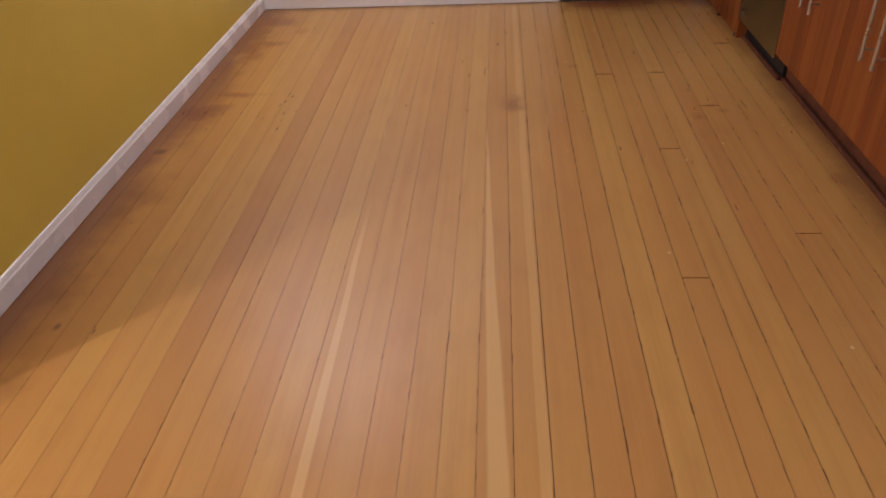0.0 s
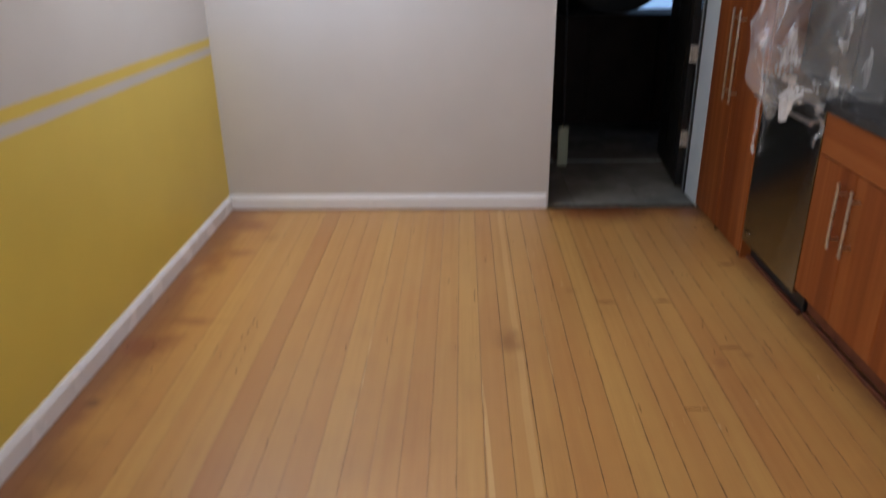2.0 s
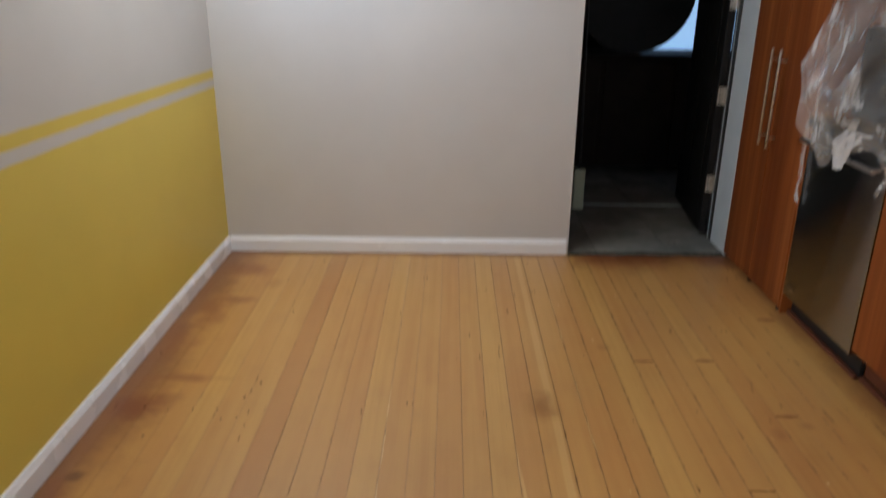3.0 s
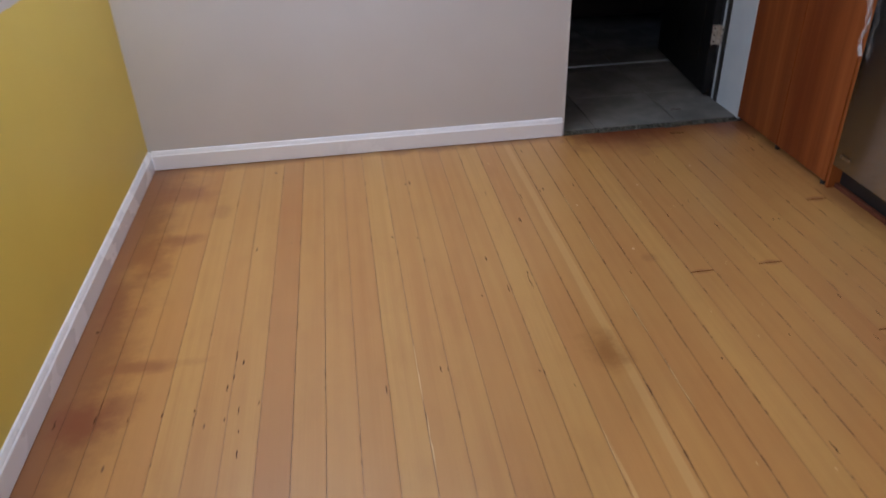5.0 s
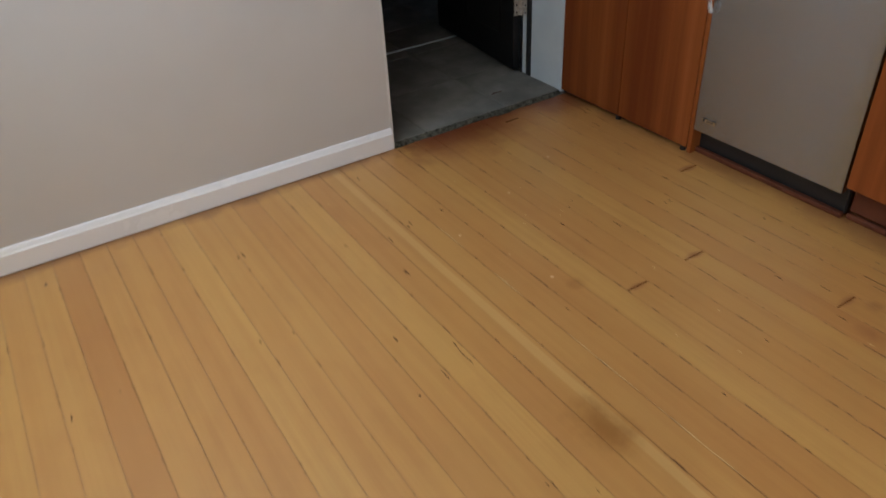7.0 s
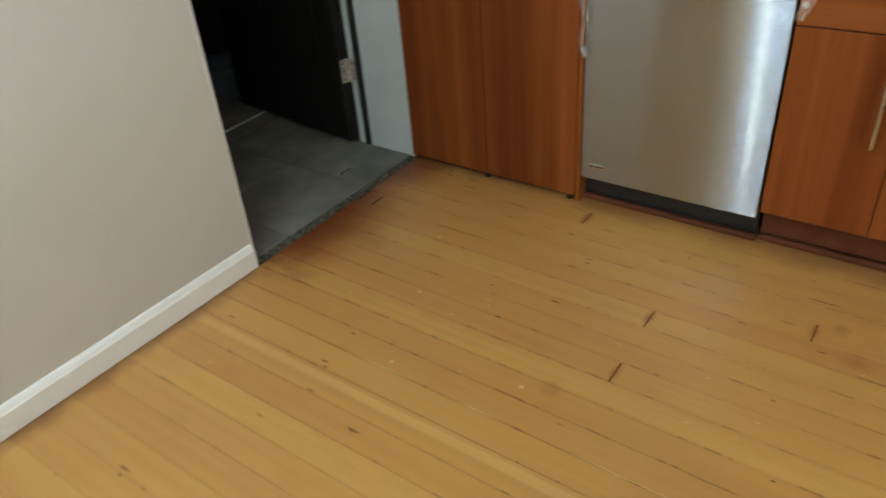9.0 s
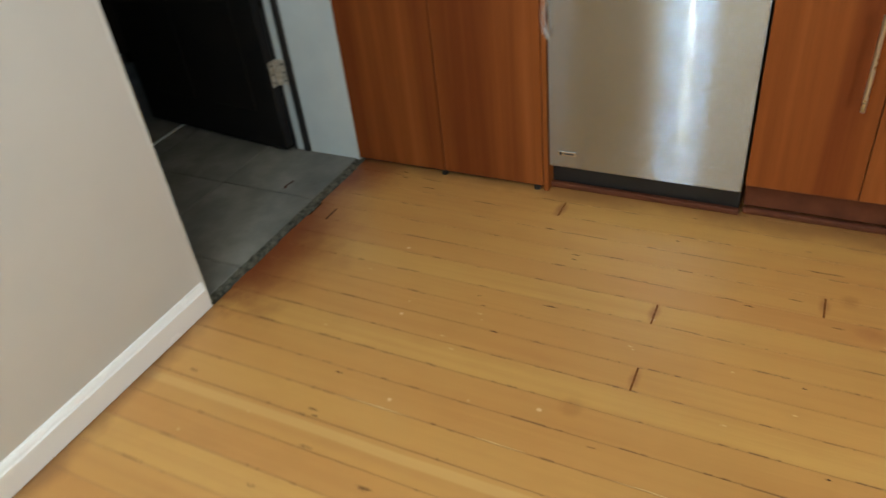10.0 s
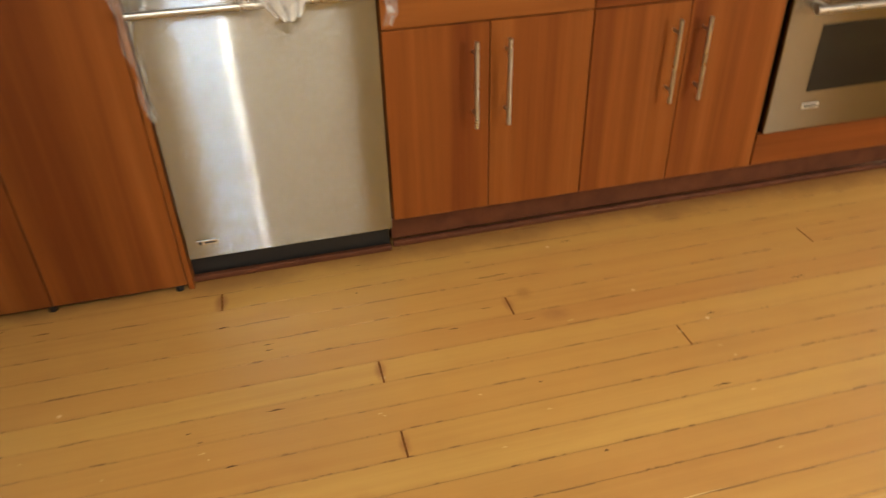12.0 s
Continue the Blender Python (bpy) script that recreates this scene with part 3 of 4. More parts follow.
part("blade", bm, GREEN, brush)
part("pole", rod((0.62, 5.515, ZT + 0.265), (0.60, 5.56, 1.45), 0.007, 12), DARK, brush)

# Tiled floor beyond and its broken edge.
tile_floor = structure("floor_tiled", box((RX0, FAR + 0.018, -0.05), (RX1, RY1, ZT - 0.004)), MORTAR, "grey stone tile floor of the dark room")
bm = bmesh.new()
rng = random.Random(4)
n = 220
rows_ = []
for i in range(n + 1):
    x = DOOR_L - 0.002 + (DOOR_R + 0.03 - DOOR_L) * i / n
    w = 0.006 * rng.random() + 0.006 * noise.noise(Vector((i * 0.4, 0, 3)))
    rows_.append([bm.verts.new((x, FAR - 0.004 - w * 0.6, -0.006)), bm.verts.new((x, FAR - 0.001 - w * 0.6, 0.000 + 0.006 * rng.random())),
                  bm.verts.new((x, FAR + 0.005 + 0.007 * rng.random() - w * 0.4, 0.004 + 0.009 * rng.random())), bm.verts.new((x, FAR + 0.015 + 0.007 * rng.random() ** 3, ZT - 0.0005 - 0.005 * rng.random() ** 2))])
for a, b in zip(rows_, rows_[1:]):
    for k in range(3):
        bm.faces.new((a[k], b[k], b[k + 1], a[k + 1]))
bmesh.ops.recalc_face_normals(bm, faces=bm.faces)
structure("threshold", bm, MORTAR, "ragged broken mortar edge of the tile floor")
structure("trim", box((0.44, 5.60, ZT), (1.50, 5.615, ZT + 0.006), 0.002), JAMB, "thin pale strip across the tile floor")

# ---- the kitchen units ----
FACE, DEEP = 1.300, 1.925


def bar_pull(parent, y, z0, z1, x=FACE, inset=0.045):
    bm = add_rod(bmesh.new(), (x - 0.035, y, z0), (x - 0.035, y, z1), 0.0062, 16)
    for z in (z0 + inset, z1 - inset):
        add_rod(bm, (x - 0.033, y, z), (x + 0.001, y, z), 0.0045, 10)
    return part("handle", bm, NICKEL, parent, "slim brushed nickel bar pull")


def level_pull(parent, y0, y1, z, x=FACE):
    bm = add_rod(bmesh.new(), (x - 0.035, y0, z), (x - 0.035, y1, z), 0.0062, 16)
    for y in (y0 + 0.03, y1 - 0.03):
        add_rod(bm, (x - 0.033, y, z), (x + 0.001, y, z), 0.0045, 10)
    return part("handle", bm, NICKEL, parent, "slim brushed nickel bar pull")


# Tall larder unit.
P0, P1 = 3.960, 4.690
larder = thing("larder_cabinet", (1.6, 4.32, 0.0), "tall reddish wood larder cabinet with two doors", "cabinet")
part("body", box((FACE + 0.021, P0, 0.030), (DEEP, P1, 2.30), 0.001), CHERRY_UP, larder)
# Black block stands in for the shade in the gap under the larder.
part("plinth", box((FACE + 0.030, P0 + 0.002, 0.0), (DEEP - 0.01, P1 - 0.006, 0.029)), DARK, larder, "recessed plinth, black in place of the shaded gap")
part("side_panel", box((FACE + 0.004, P0 - 0.017, 0.0), (DEEP, P0 - 0.001, 2.30), 0.001), CHERRY_UP, larder)
for y0, y1, hy in ((P0 + 0.001, 4.326, 4.283), (4.330, P1 - 0.004, 4.373)):
    d = part("door", box((FACE, y0, 0.021), (FACE + 0.019, y1, 2.29), 0.0012), CHERRY_UP, larder)
    bar_pull(d, hy, 0.700, 1.145)
for y in (4.335, 3.985):
    part("foot", rod((FACE + 0.014, y, 0.0), (FACE + 0.014, y, 0.0205), 0.012, 14), DARK, larder)

# Dishwasher.
D0, D1 = 3.343, 3.936
dish = thing("dishwasher", (1.6, 3.64, 0.0), "brushed stainless steel dishwasher with a bar handle", "dishwasher")
part("body", box((FACE + 0.032, D0 + 0.004, 0.105), (DEEP, D1 - 0.004, 0.868), 0.002), DARK, dish)
front = part("door", box((FACE - 0.002, D0, 0.106), (FACE + 0.030, D1, 0.866), 0.0015, 1), STEEL, dish, "brushed stainless steel front")
bm = add_rod(bmesh.new(), (FACE - 0.042, D0 + 0.018, 0.812), (FACE - 0.042, D1 - 0.004, 0.812), 0.0095, 20)
for y in (D0 + 0.05, D1 - 0.04):
    add_rod(bm, (FACE - 0.040, y, 0.812), (FACE, y, 0.812), 0.0075, 12)
part("handle", bm, NICKEL, dish, "stainless bar handle")
bm = box((FACE - 0.0055, 3.846, 0.150), (FACE - 0.0018, 3.906, 0.166), 0.0015)
badge = part("badge", bm, BADGE, dish, "small polished badge")
part("emblem", rod((FACE - 0.0065, 3.896, 0.158), (FACE - 0.0050, 3.896, 0.158), 0.0055, 14), DARK, badge)
part("mark", box((FACE - 0.0062, 3.853, 0.1555), (FACE - 0.0050, 3.884, 0.1605)), DARK, badge)
part("kick_plate", box((FACE + 0.055, D0 + 0.002, 0.006), (FACE + 0.075, D1 + 0.012, 0.104), 0.002), DARK, dish, "black recessed kick plate")


def base_unit(y0, y1, split, knob):
    c = thing("base_cabinet", (1.6, (y0 + y1) / 2, 0.0), "reddish wood base cabinet with two doors under a drawer front", "cabinet", "base cabinets")
    part("body", box((FACE + 0.021, y0, 0.128), (DEEP, y1, 0.868), 0.001), CHERRY_UP, c)
    part("drawer_front", box((FACE, y0 + 0.0015, 0.7075), (FACE + 0.019, y1 - 0.0015, 0.864), 0.0012), CHERRY_FLAT, c)
    for a, b, hy in ((y0 + 0.0015, split - 0.0015, split - 0.047), (split + 0.0015, y1 - 0.0015, split + 0.047)):
        d = part("door", box((FACE, a, 0.132), (FACE + 0.019, b, 0.7035), 0.0012), CHERRY_UP, c)
        bar_pull(d, hy, 0.415, 0.662, inset=0.038)
    if knob:
        level_pull(c, (y0 + y1) / 2 - 0.07, (y0 + y1) / 2 + 0.07, 0.798)
    return c


base_unit(2.741, 3.336, 3.040, False)
base_unit(2.131, 2.739, 2.442, True)
structure("toe_board", box((FACE + 0.070, 1.35, 0.022), (FACE + 0.088, 3.335, 0.126), 0.001), TOE, "reddish brown recessed toe board")
structure("trim", box((FACE + 0.034, D0 - 0.001, 0.0), (FACE + 0.0535, D1 + 0.020, 0.020), 0.005, 2), TOE, "dark brown shoe trim under the dishwasher")
structure("trim", box((FACE + 0.050, 1.35, 0.0), (FACE + 0.0695, 3.335, 0.021), 0.006, 2), TOE, "dark brown rounded shoe trim at the floor")

# Built-in oven.
O0, O1 = 1.352, 2.127
oven = thing("built_in_oven", (1.6, 1.73, 0.13), "stainless steel built-in oven with a black glass window", "oven")
part("body", box((FACE + 0.022, O0, 0.128), (DEEP, O1, 0.868), 0.001), DARK, oven)
part("lower_panel", box((FACE, O0, 0.132), (FACE + 0.019, O1 - 0.002, 0.243), 0.0012), CHERRY_FLAT, oven, "reddish wood panel below the oven")
od = part("door", box((FACE - 0.012, O0, 0.248), (FACE + 0.020, O1 - 0.010, 0.694), 0.004, 2), STEEL_OVEN, oven)
part("window", box((FACE - 0.0145, O0 + 0.13, 0.380), (FACE - 0.0118, 1.994, 0.592), 0.001), GLASS, od, "black glass window")
bm = add_rod(bmesh.new(), (FACE - 0.058, O0 + 0.05, 0.655), (FACE - 0.058, O1 - 0.055, 0.655), 0.011, 20)
for y in (O0 + 0.09, O1 - 0.085):
    add_box(bm, (FACE - 0.056, y - 0.011, 0.647), (FACE - 0.011, y + 0.011, 0.668), 0.003)
part("handle", bm, NICKEL, od, "stainless tube handle")
ob_ = part("badge", box((FACE - 0.0150, 1.935, 0.322), (FACE - 0.0118, 1.997, 0.340), 0.0012), NICKEL, od)
part("mark", box((FACE - 0.0160, 1.942, 0.328), (FACE - 0.0148, 1.990, 0.334)), DARK, ob_)
cp = part("control_panel", box((FACE - 0.008, O0, 0.706), (FACE + 0.020, O1 - 0.010, 0.864), 0.003), STEEL_OVEN, oven)
part("display", box((FACE - 0.0100, 1.62, 0.752), (FACE - 0.0078, 1.98, 0.812), 0.001), GLASS, cp)

structure("worktop", box((FACE - 0.022, 1.35, 0.870), (DEEP + 0.003, P0 - 0.019, 0.905), 0.004, 2), STONE, "black stone worktop along the units")
upper = thing("wall_cabinet", (1.75, 3.3, 1.38), "dark reddish wood wall cabinet above the worktop", "cabinet")
part("body", box((1.62, 2.70, 1.385), (DEEP, P0 - 0.019, 2.30), 0.001), CHERRY_UP, upper)
for y0, y1 in ((2.702, 3.118), (3.122, 3.53), (3.534, P0 - 0.022)):
    part("door", box((1.600, y0, 1.380), (1.619, y1, 2.29), 0.0012), CHERRY_UP, upper)

# ---- loose things on the worktop ----
micro = thing("microwave", (1.66, 3.60, 0.906), "dark countertop oven under plastic sheeting", "microwave")
part("body", box((1.405, 3.40, 0.917), (1.80, 3.84, 1.285), 0.012, 2), DARK, micro)
part("door", box((1.390, 3.52, 0.930), (1.404, 3.835, 1.275), 0.004), GLASS, micro)
part("panel", box((1.392, 3.405, 0.930), (1.404, 3.515, 1.275), 0.004), DARK_WOOD, micro)
for y in (3.44, 3.80):
    for x in (1.43, 1.77):
        part("foot", rod((x, y, 0.906), (x, y, 0.9165), 0.012, 12), DARK, micro)


def film_sheet(f, nu, nv):
    bm = bmesh.new()
    grid = [[bm.verts.new(f(i / nu, j / nv)) for i in range(nu + 1)] for j in range(nv + 1)]
    for j in range(nv):
        for i in range(nu):
            bm.faces.new((grid[j][i], grid[j][i + 1], grid[j + 1][i + 1], grid[j + 1][i]))
    bmesh.ops.recalc_face_normals(bm, faces=bm.faces)
    return bm


def folds(x, y, z):
    v = Vector((x * 3.2, y * 5.0, z * 1.5))
    return (1.0 - abs(noise.noise(v)) * 2.4) * 0.6 + noise.noise(v * 5.0) * 0.15


def crease(a):
    """A sharp fold: a triangle wave with rounded troughs."""
    w = abs((a % 1.0) - 0.5) * 2.0
    return w * w * 1.6 - 0.5


def drape(u, v):
    """Sheet hung from the wall cabinet, tented over the microwave and gathered at the worktop's edge."""
    ang = radians(-12 + 204 * u)
    s_, c_ = math.sin(ang), math.cos(ang)
    top = 1.56 - 0.13 * u
    low = 0.865 - 0.100 * math.exp(-((u - 0.50) / 0.070) ** 2) - 0.03 * math.exp(-((u - 0.14) / 0.05) ** 2) + 0.015 * math.sin(u * 44) + 0.02 * noise.noise(Vector((u * 14, 3, 5)))
    if v < 0.16:
        out = 0.07 + 0.40 * (v / 0.16)
        z = top - 0.11 * (v / 0.16)
    else:
        out = 0.47 + 0.08 * (1.0 - (1.0 - min(1.0, (v - 0.16) / 0.60)) ** 1.5)
        z = top - 0.11 + (low - top + 0.11) * (v - 0.16) / 0.84
    out *= 1.0 - (0.14 + 0.20 * min(1.0, max(0.0, (u - 0.50) / 0.12))) * max(0.0, (v - 0.66) / 0.34) ** 2.0
    warp = noise.noise(Vector((u * 4.0, v * 2.5, 9.0))) * 0.55
    k = crease(u * 5.0 + warp + 0.3 * v) * 0.032 + crease(u * 11.0 - 1.3 * v + warp * 1.7) * 0.013 + crease(u * 3.0 + v * 2.6 + warp) * 0.020
    k += noise.noise(Vector((u * 26, v * 14, 2.0))) * 0.003
    k *= (0.35 + 0.9 * v) * (1.0 if v < 0.75 else 1.0 - 2.2 * (v - 0.75))
    out += k
    x = 1.67 - out * max(0.0, s_) ** 0.6
    y = 3.62 - (0.26 + 0.16 * out + 0.5 * k) * c_
    return Vector((x, y, z))


sheet = thing("plastic_sheet", (1.5, 3.62, 0.90), "crumpled clear plastic sheeting taped over the worktop", "plastic sheet")
part("film", film_sheet(drape, 150, 110), FILM, sheet, smooth=True)


def lobe(u, v):
    """A gathered flap of the sheet that hangs over the dishwasher's handle."""
    wide_ = 0.165 * (1.0 - 0.62 * v ** 1.6)
    fold = crease(u * 3.0 + 0.4 * v) * 0.010 + noise.noise(Vector((u * 7, v * 6, 4.0))) * 0.006
    x_ = 1.300 - 0.060 * min(1.0, v / 0.35) - 0.012 * math.sin(math.pi * u) + fold
    return Vector((x_, 3.575 + (u - 0.5) * wide_ + 0.02 * (0.5 - v), 0.912 - 0.128 * v - 0.010 * math.sin(math.pi * u) * v))


part("flap", film_sheet(lobe, 40, 30), FILM_FOLDED, sheet, "milky folded flap of plastic", smooth=True)


def strand(u, v):
    z = 0.90 - 0.17 * v
    return Vector((1.272 - 0.012 * math.sin(v * 9) - 0.012 * folds(u, v, 2.0), 3.318 + (u - 0.5) * 0.05 * (1 - 0.5 * v) + 0.01 * math.sin(v * 7), z))


part("tail", film_sheet(strand, 10, 40), FILM, sheet, smooth=True)


def gap_film(u, v):
    z = 0.90 - 0.36 * v
    return Vector((1.282 + 0.012 * noise.noise(Vector((u * 5, v * 9, 1))) + 0.006 * crease(u * 2.0 + v * 1.5), 3.928 + u * 0.040 * (1 - 0.65 * v) + 0.006 * math.sin(v * 17), z))


part("tail", film_sheet(gap_film, 24, 60), FILM, sheet, smooth=True)
for y, z, a in ((3.86, 1.405, 30), (3.70, 1.43, -25), (3.52, 1.44, 20)):
    t_ = thing("tape_strip", (1.597, y, z), "short strip of orange masking tape on the wall cabinet", "tape", "strips of tape")
    bm = box((1.5955, y - 0.012, z - 0.045), (1.5985, y + 0.012, z + 0.045))
    bmesh.ops.rotate(bm, verts=bm.verts, cent=(1.597, y, z), matrix=Matrix.Rotation(radians(a), 3, "X"))
    part("strip", bm, TAPE, t_)

# Picture on the long wall.
pic = thing("picture_frame", (LEFT, 2.80, 1.535), "thick black frame with a grey picture on the wall", "picture")
bm = bmesh.new()
FY0, FY1, FZ0, FZ1, FW = 2.36, 3.155, 1.522, 2.10, 0.055
ring = [(0.0, 0.003), (0.0, 0.030), (0.012, 0.036), (0.030, 0.030), (FW - 0.008, 0.014), (FW, 0.012), (FW, 0.003)]
corners = [(FY0, FZ0, 1, 1), (FY1, FZ0, -1, 1), (FY1, FZ1, -1, -1), (FY0, FZ1, 1, -1)]
loops = [[bm.verts.new((LEFT + d, cy + sy * w, cz + sz * w)) for w, d in ring] for cy, cz, sy, sz in corners]
for i in range(4):
    a, b = loops[i], loops[(i + 1) % 4]
    for k in range(len(ring)):
        k2 = (k + 1) % len(ring)
        bm.faces.new((a[k], a[k2], b[k2], b[k]))
bmesh.ops.recalc_face_normals(bm, faces=bm.faces)
part("frame", bm, BLACK_DOOR, pic)
part("picture", box((LEFT + 0.004, FY0 + FW - 0.002, FZ0 + FW - 0.002), (LEFT + 0.011, FY1 - FW + 0.002, FZ1 - FW + 0.002)), MAUVE, pic)

# Lamps overhead.
x, y, z = PENDANT
pend = thing("pendant_light", (x, y, TOP), "bare bulb pendant light on a white cord", "pendant light")
part("rose", rod((x, y, TOP - 0.03), (x, y, TOP - 0.001), 0.05, 24), WHITE, pend)
part("cord", rod((x, y, z + 0.13), (x, y, TOP - 0.031), 0.004, 10), WHITE, pend)
part("socket", rod((x, y, z + 0.055), (x, y, z + 0.129), 0.02, 18), WHITE, pend)
x, y = -0.98, 3.66
cl = thing("ceiling_light", (x, y, TOP), "large square white ceiling light panel", "ceiling light")
part("frame", box((x - 0.44, y - 0.59, 2.39), (x + 0.44, y + 0.59, TOP - 0.001), 0.006), WHITE, cl)
part("diffuser", box((x - 0.42, y - 0.57, 2.355), (x + 0.42, y + 0.57, 2.389), 0.01, 2), glow_material("lit_diffuser", (1.0, 0.95, 0.88), 1.0), cl)

# ---- tiles of the dark room ----
TW = 0.405
tx = DOOR_L - 1.05
while tx < RX1 - 0.02:
    ty = FAR + 0.016
    while ty < RY1 - 0.02:
        x1, y1 = min(tx + TW - 0.004, RX1 - 0.002), min(ty + TW - 0.004, RY1 - 0.002)
        if tx > RX0:
            part("tile", box((tx, ty, ZT - 0.008), (x1, y1, ZT), 0.0015), TILE, tile_floor)
        ty += TW
    tx += TW

# ---- floorboards ----
floor = structure("floor", box((LEFT - 0.02, BACK - 0.02, -0.06), (RIGHT + 0.02, FAR + 0.028, -0.012)), SUBFLOOR, "sanded orange-brown fir board floor, worn and stained at the edges")
SEAMS = [-1.448, -1.382]
SEAMS += [-1.296 + 0.0862 * i for i in range(11)]
SEAMS += [-0.434 + 0.0869 * i for i in range(1, 12)]
SEAMS += [0.522 + 0.0817 * i for i in range(1, 17)]
SEAMS = [s for s in SEAMS if s < RIGHT]
JOINTS = {0.558: (3.468,), 0.81: (3.476,), 0.98: (3.078,), 1.215: (3.866,), 0.735: (2.672,), 1.065: (2.063,), 0.655: (1.822,), 0.88: (0.9,), 0.40: (0.4,)}
KINDS = ("rose rose rose rose honey tan honey red tan tan rose honey thin tan rose tan honey left broad tan "
         "rose tan honey tan rose tan honey rose tan rose tan honey tan rose tan honey tan rose").split()
rng = random.Random(11)
for (a, b), tone in zip(zip(SEAMS, SEAMS[1:]), KINDS):
    mid = (a + b) / 2
    cuts = [BACK + 0.002]
    for x, ys in JOINTS.items():
        if abs(x - mid) < 0.040:
            cuts += list(ys)
    cuts = sorted(cuts) + [FAR - 0.004 if mid < DOOR_L else FAR - 0.003 - 0.011 * rng.random()]
    for y0, y1 in zip(cuts, cuts[1:]):
        gap = (0.0004 if mid > 0.1 else 0.0001) + 0.0004 * rng.random()
        g1 = 0.0027 if y0 != cuts[0] else 0.0
        bm = box((a + gap, y0 + g1, -0.012), (b - gap, y1 - 0.0027, -0.0005 * rng.random()), 0.0003)
        kind = tone if y0 == cuts[0] or tone not in ("tan", "rose", "honey") else rng.choice(("tan", "rose", "honey"))
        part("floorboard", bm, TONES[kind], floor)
        if y0 != cuts[0]:
            part("joint_filler", box((a + 0.0015, y0 - 0.0027, -0.012), (b - 0.0015, y0 + 0.0027, -0.0007)), FILLER, floor)

# Gouges, nail heads and pale slivers in the boards.
GOUGE = plain("dark_gouge", (0.075, 0.028, 0.011), 0.9, (0.035, 0.014, 0.006), 80.0)
SLIVER = plain("pale_raw_sliver", (0.82, 0.60, 0.30), 0.6)


def sliver(name, x, y, long, wide, material, z=0.0003):
    bm = bmesh.new()
    n = 7
    left = [bm.verts.new((x - wide * (0.35 + 0.65 * rng.random()) * math.sin(math.pi * i / n) / 2 + wide * 0.3 * (rng.random() - 0.5), y + long * (i / n - 0.5), z)) for i in range(1, n)]
    right = [bm.verts.new((v.co.x + wide * (0.3 + 0.7 * rng.random()) * math.sin(math.pi * (i + 1) / n), v.co.y, z)) for i, v in enumerate(left)]
    a, b = bm.verts.new((x, y - long / 2, z)), bm.verts.new((x, y + long / 2, z))
    bm.faces.new([a] + right + [b] + left[::-1])
    bmesh.ops.triangulate(bm, faces=bm.faces)
    part(name, bm, material, floor)


for x, y, long in ((0.198, 4.545, 0.03), (0.198, 4.160, 0.032), (0.328, 4.168, 0.026), (-0.040, 4.167, 0.030), (0.048, 3.925, 0.05), (0.095, 4.113, 0.04), (-0.335, 4.322, 0.05),
                   (0.746, 3.745, 0.05), (0.601, 3.851, 0.03), (1.119, 3.086, 0.11), (0.979, 3.147, 0.045), (0.917, 3.255, 0.03), (0.900, 3.043, 0.035),
                   (0.534, 2.677, 0.05), (0.992, 3.746, 0.03), (0.867, 2.224, 0.05), (1.279, 4.479, 0.04), (1.205, 4.351, 0.05), (1.246, 4.464, 0.03),
                   (-0.133, 3.679, 0.035), (-0.015, 3.515, 0.09), (-0.095, 3.486, 0.05), (-0.935, 3.895, 0.03), (-0.950, 3.287, 0.04), (-0.950, 3.20, 0.03),
                   (-1.402, 3.086, 0.05), (-1.388, 3.485, 0.02), (-0.085, 3.064, 0.03), (-1.126, 3.077, 0.02), (-0.917, 2.981, 0.012), (-0.369, 3.130, 0.03)):
    sliver("gouge", x, y, long, 0.0052, GOUGE)
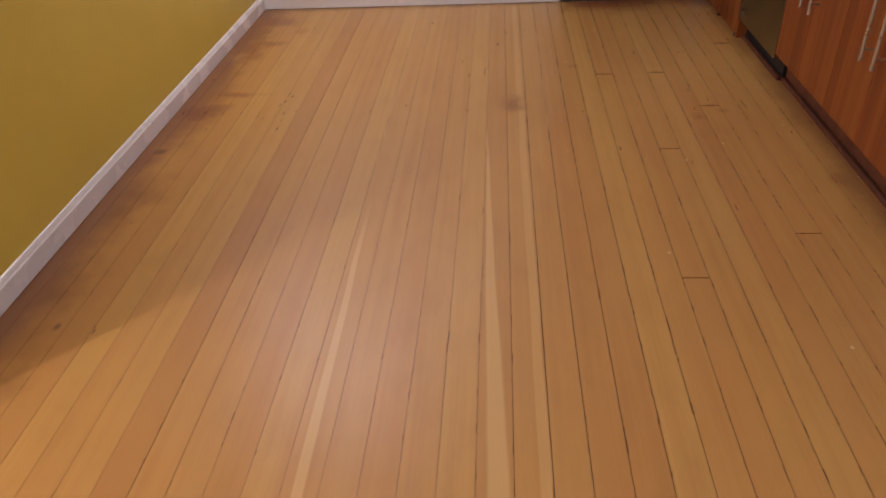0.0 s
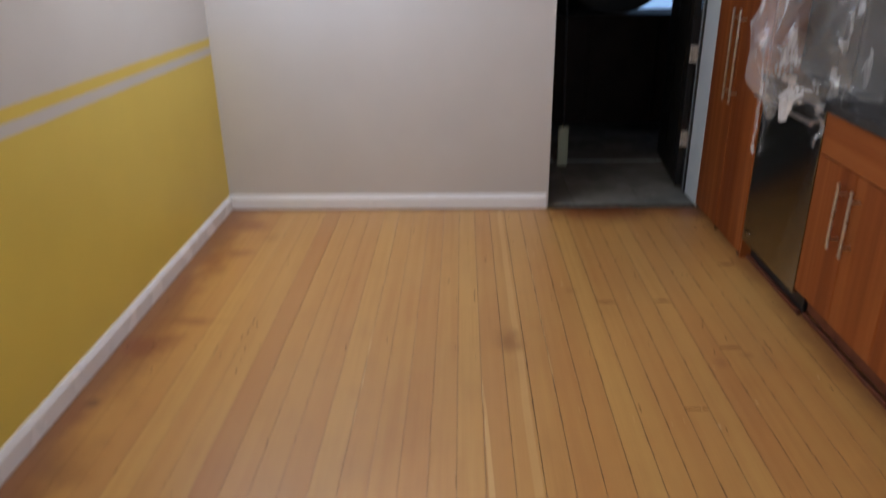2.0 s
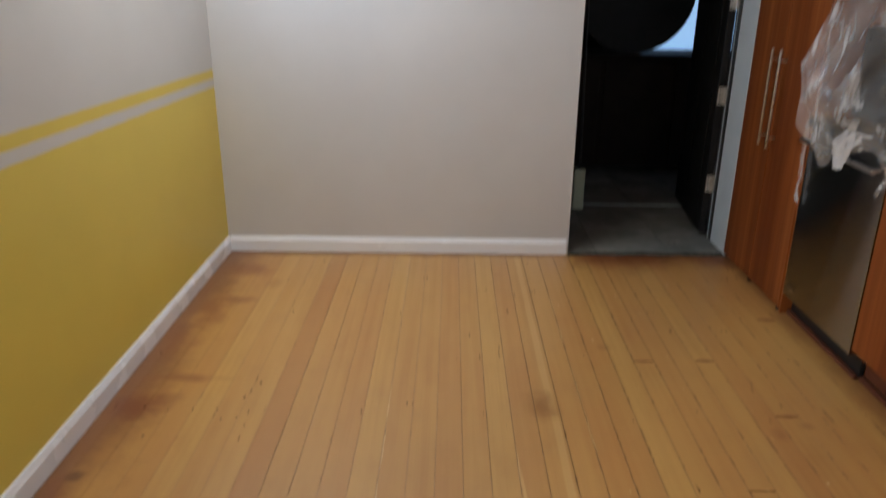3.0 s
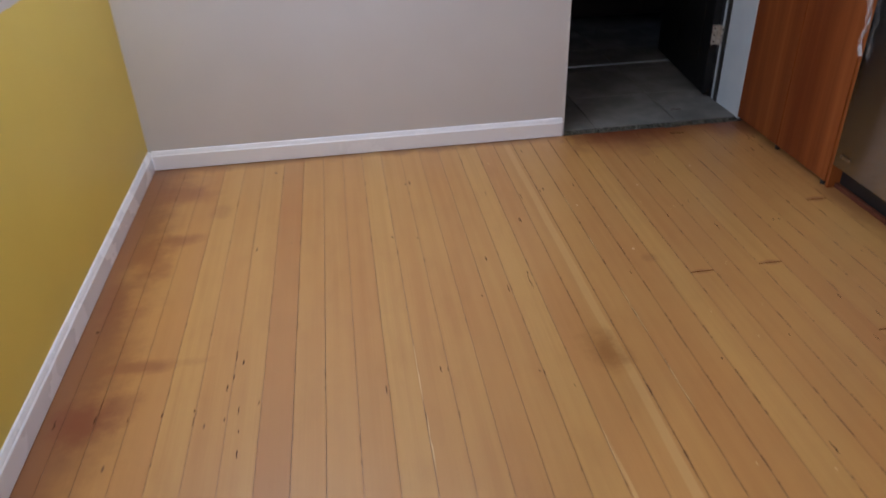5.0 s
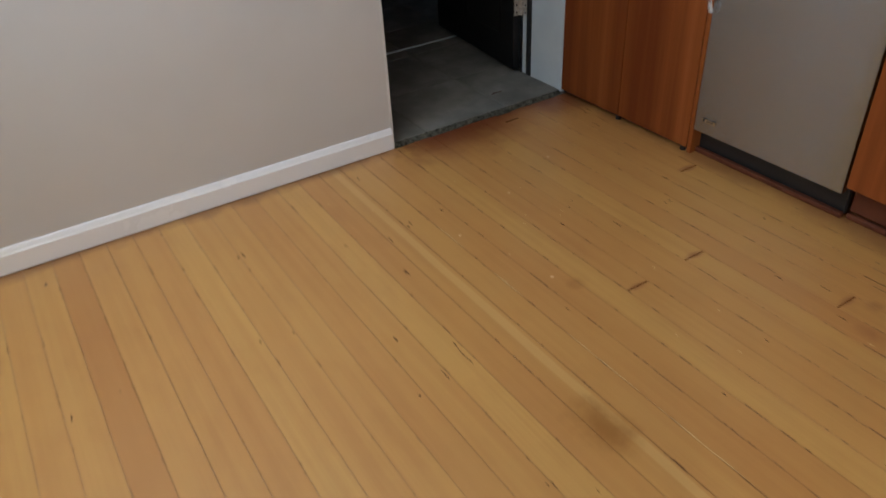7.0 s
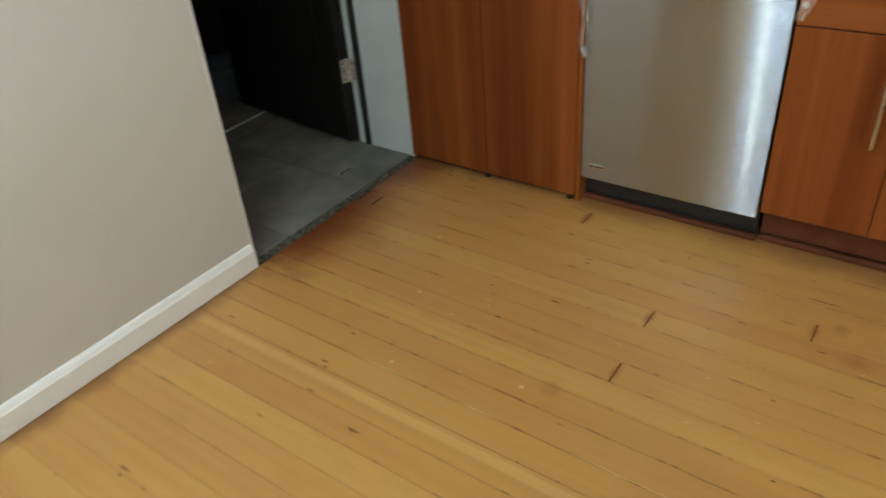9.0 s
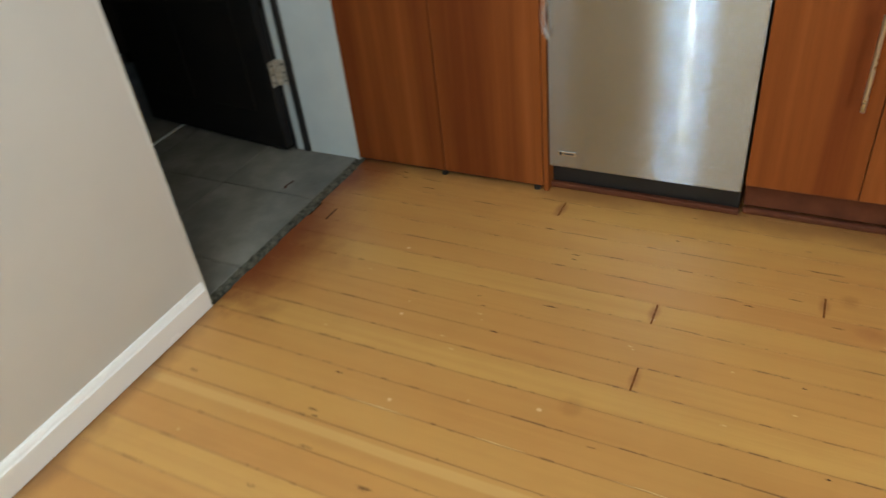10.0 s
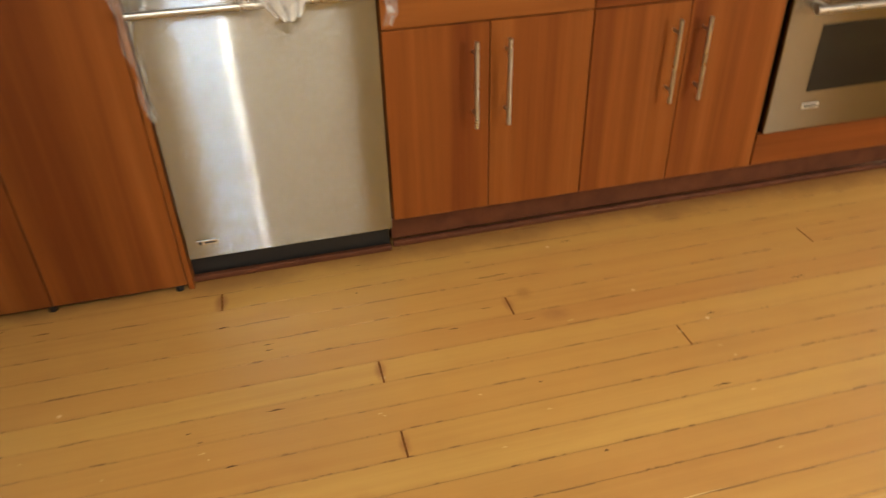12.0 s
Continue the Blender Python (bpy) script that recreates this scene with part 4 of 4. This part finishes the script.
for x, y in ((0.690, 3.920), (1.283, 3.460), (0.663, 3.101), (1.149, 3.485), (0.969, 3.747), (1.096, 3.864), (0.043, 3.929), (0.328, 3.504), (1.259, 2.987), (1.232, 2.801), (0.725, 3.947), (0.787, 2.557),
             (-1.394, 3.487), (-0.951, 3.306), (-0.928, 3.260), (-0.963, 3.155), (-0.958, 3.032), (-0.924, 3.059), (-0.914, 2.904), (-1.042, 3.080), (-1.300, 3.086), (-1.213, 3.075), (-0.872, 3.080), (-0.528, 3.073),
             (-0.443, 3.888), (-0.353, 4.316), (-0.353, 3.869), (-0.349, 3.126), (-0.188, 3.461), (-0.012, 3.568), (-0.097, 3.075), (-0.018, 3.001), (0.421, 3.037), (0.181, 4.145)):
    sliver("gouge", x, y, 0.014 + 0.03 * rng.random() ** 2, 0.0035 + 0.002 * rng.random(), GOUGE)
for x, y in ((0.639, 4.127), (0.504, 3.930), (0.634, 3.901), (0.133, 4.311), (0.471, 4.304), (0.025, 4.442), (0.663, 2.604), (0.500, 2.614), (0.327, 2.660), (0.662, 3.257), (0.658, 3.495), (0.573, 3.113), (0.735, 4.312)):
    sliver("pale_sliver", x, y, 0.008 + 0.012 * rng.random(), 0.004, SLIVER)
bm = box((0.925, 4.596, -0.002), (0.992, 4.602, 0.0004))
part("gouge", bm, GOUGE, floor)
for x, y, long in ((-0.434, 3.13, 0.26), (-0.431, 2.86, 0.22), (-0.432, 2.62, 0.16), (0.003, 2.76, 0.22), (0.006, 2.55, 0.18), (0.262, 3.30, 0.30), (0.262, 2.98, 0.34), (0.262, 4.02, 0.24), (0.262, 3.70, 0.16), (0.655, 3.915, 0.02), (0.864, 2.938, 0.025), (0.491, 3.252, 0.016), (0.740, 2.676, 0.02), (0.542, 3.975, 0.016), (0.667, 3.505, 0.016)):
    sliver("pale_sliver", x, y, long, 0.0040, SLIVER)
shav = thing("wood_shaving", (1.048, 4.841, ZT), "small curled wood shaving on the tiles", "wood shaving")
bm = bmesh.new()
for i in range(9):
    a0, a1 = i / 9, (i + 1) / 9
    pts = [(1.030 + 0.045 * a, 4.842 + 0.006 * math.sin(a * 5), ZT + 0.001 + 0.006 * a * a) for a in (a0, a1)]
    add_box(bm, (pts[0][0], pts[0][1] - 0.003, pts[0][2]), (pts[1][0] + 0.001, pts[1][1] + 0.003, pts[1][2] + 0.0012))
part("curl", bm, GOUGE, shav)
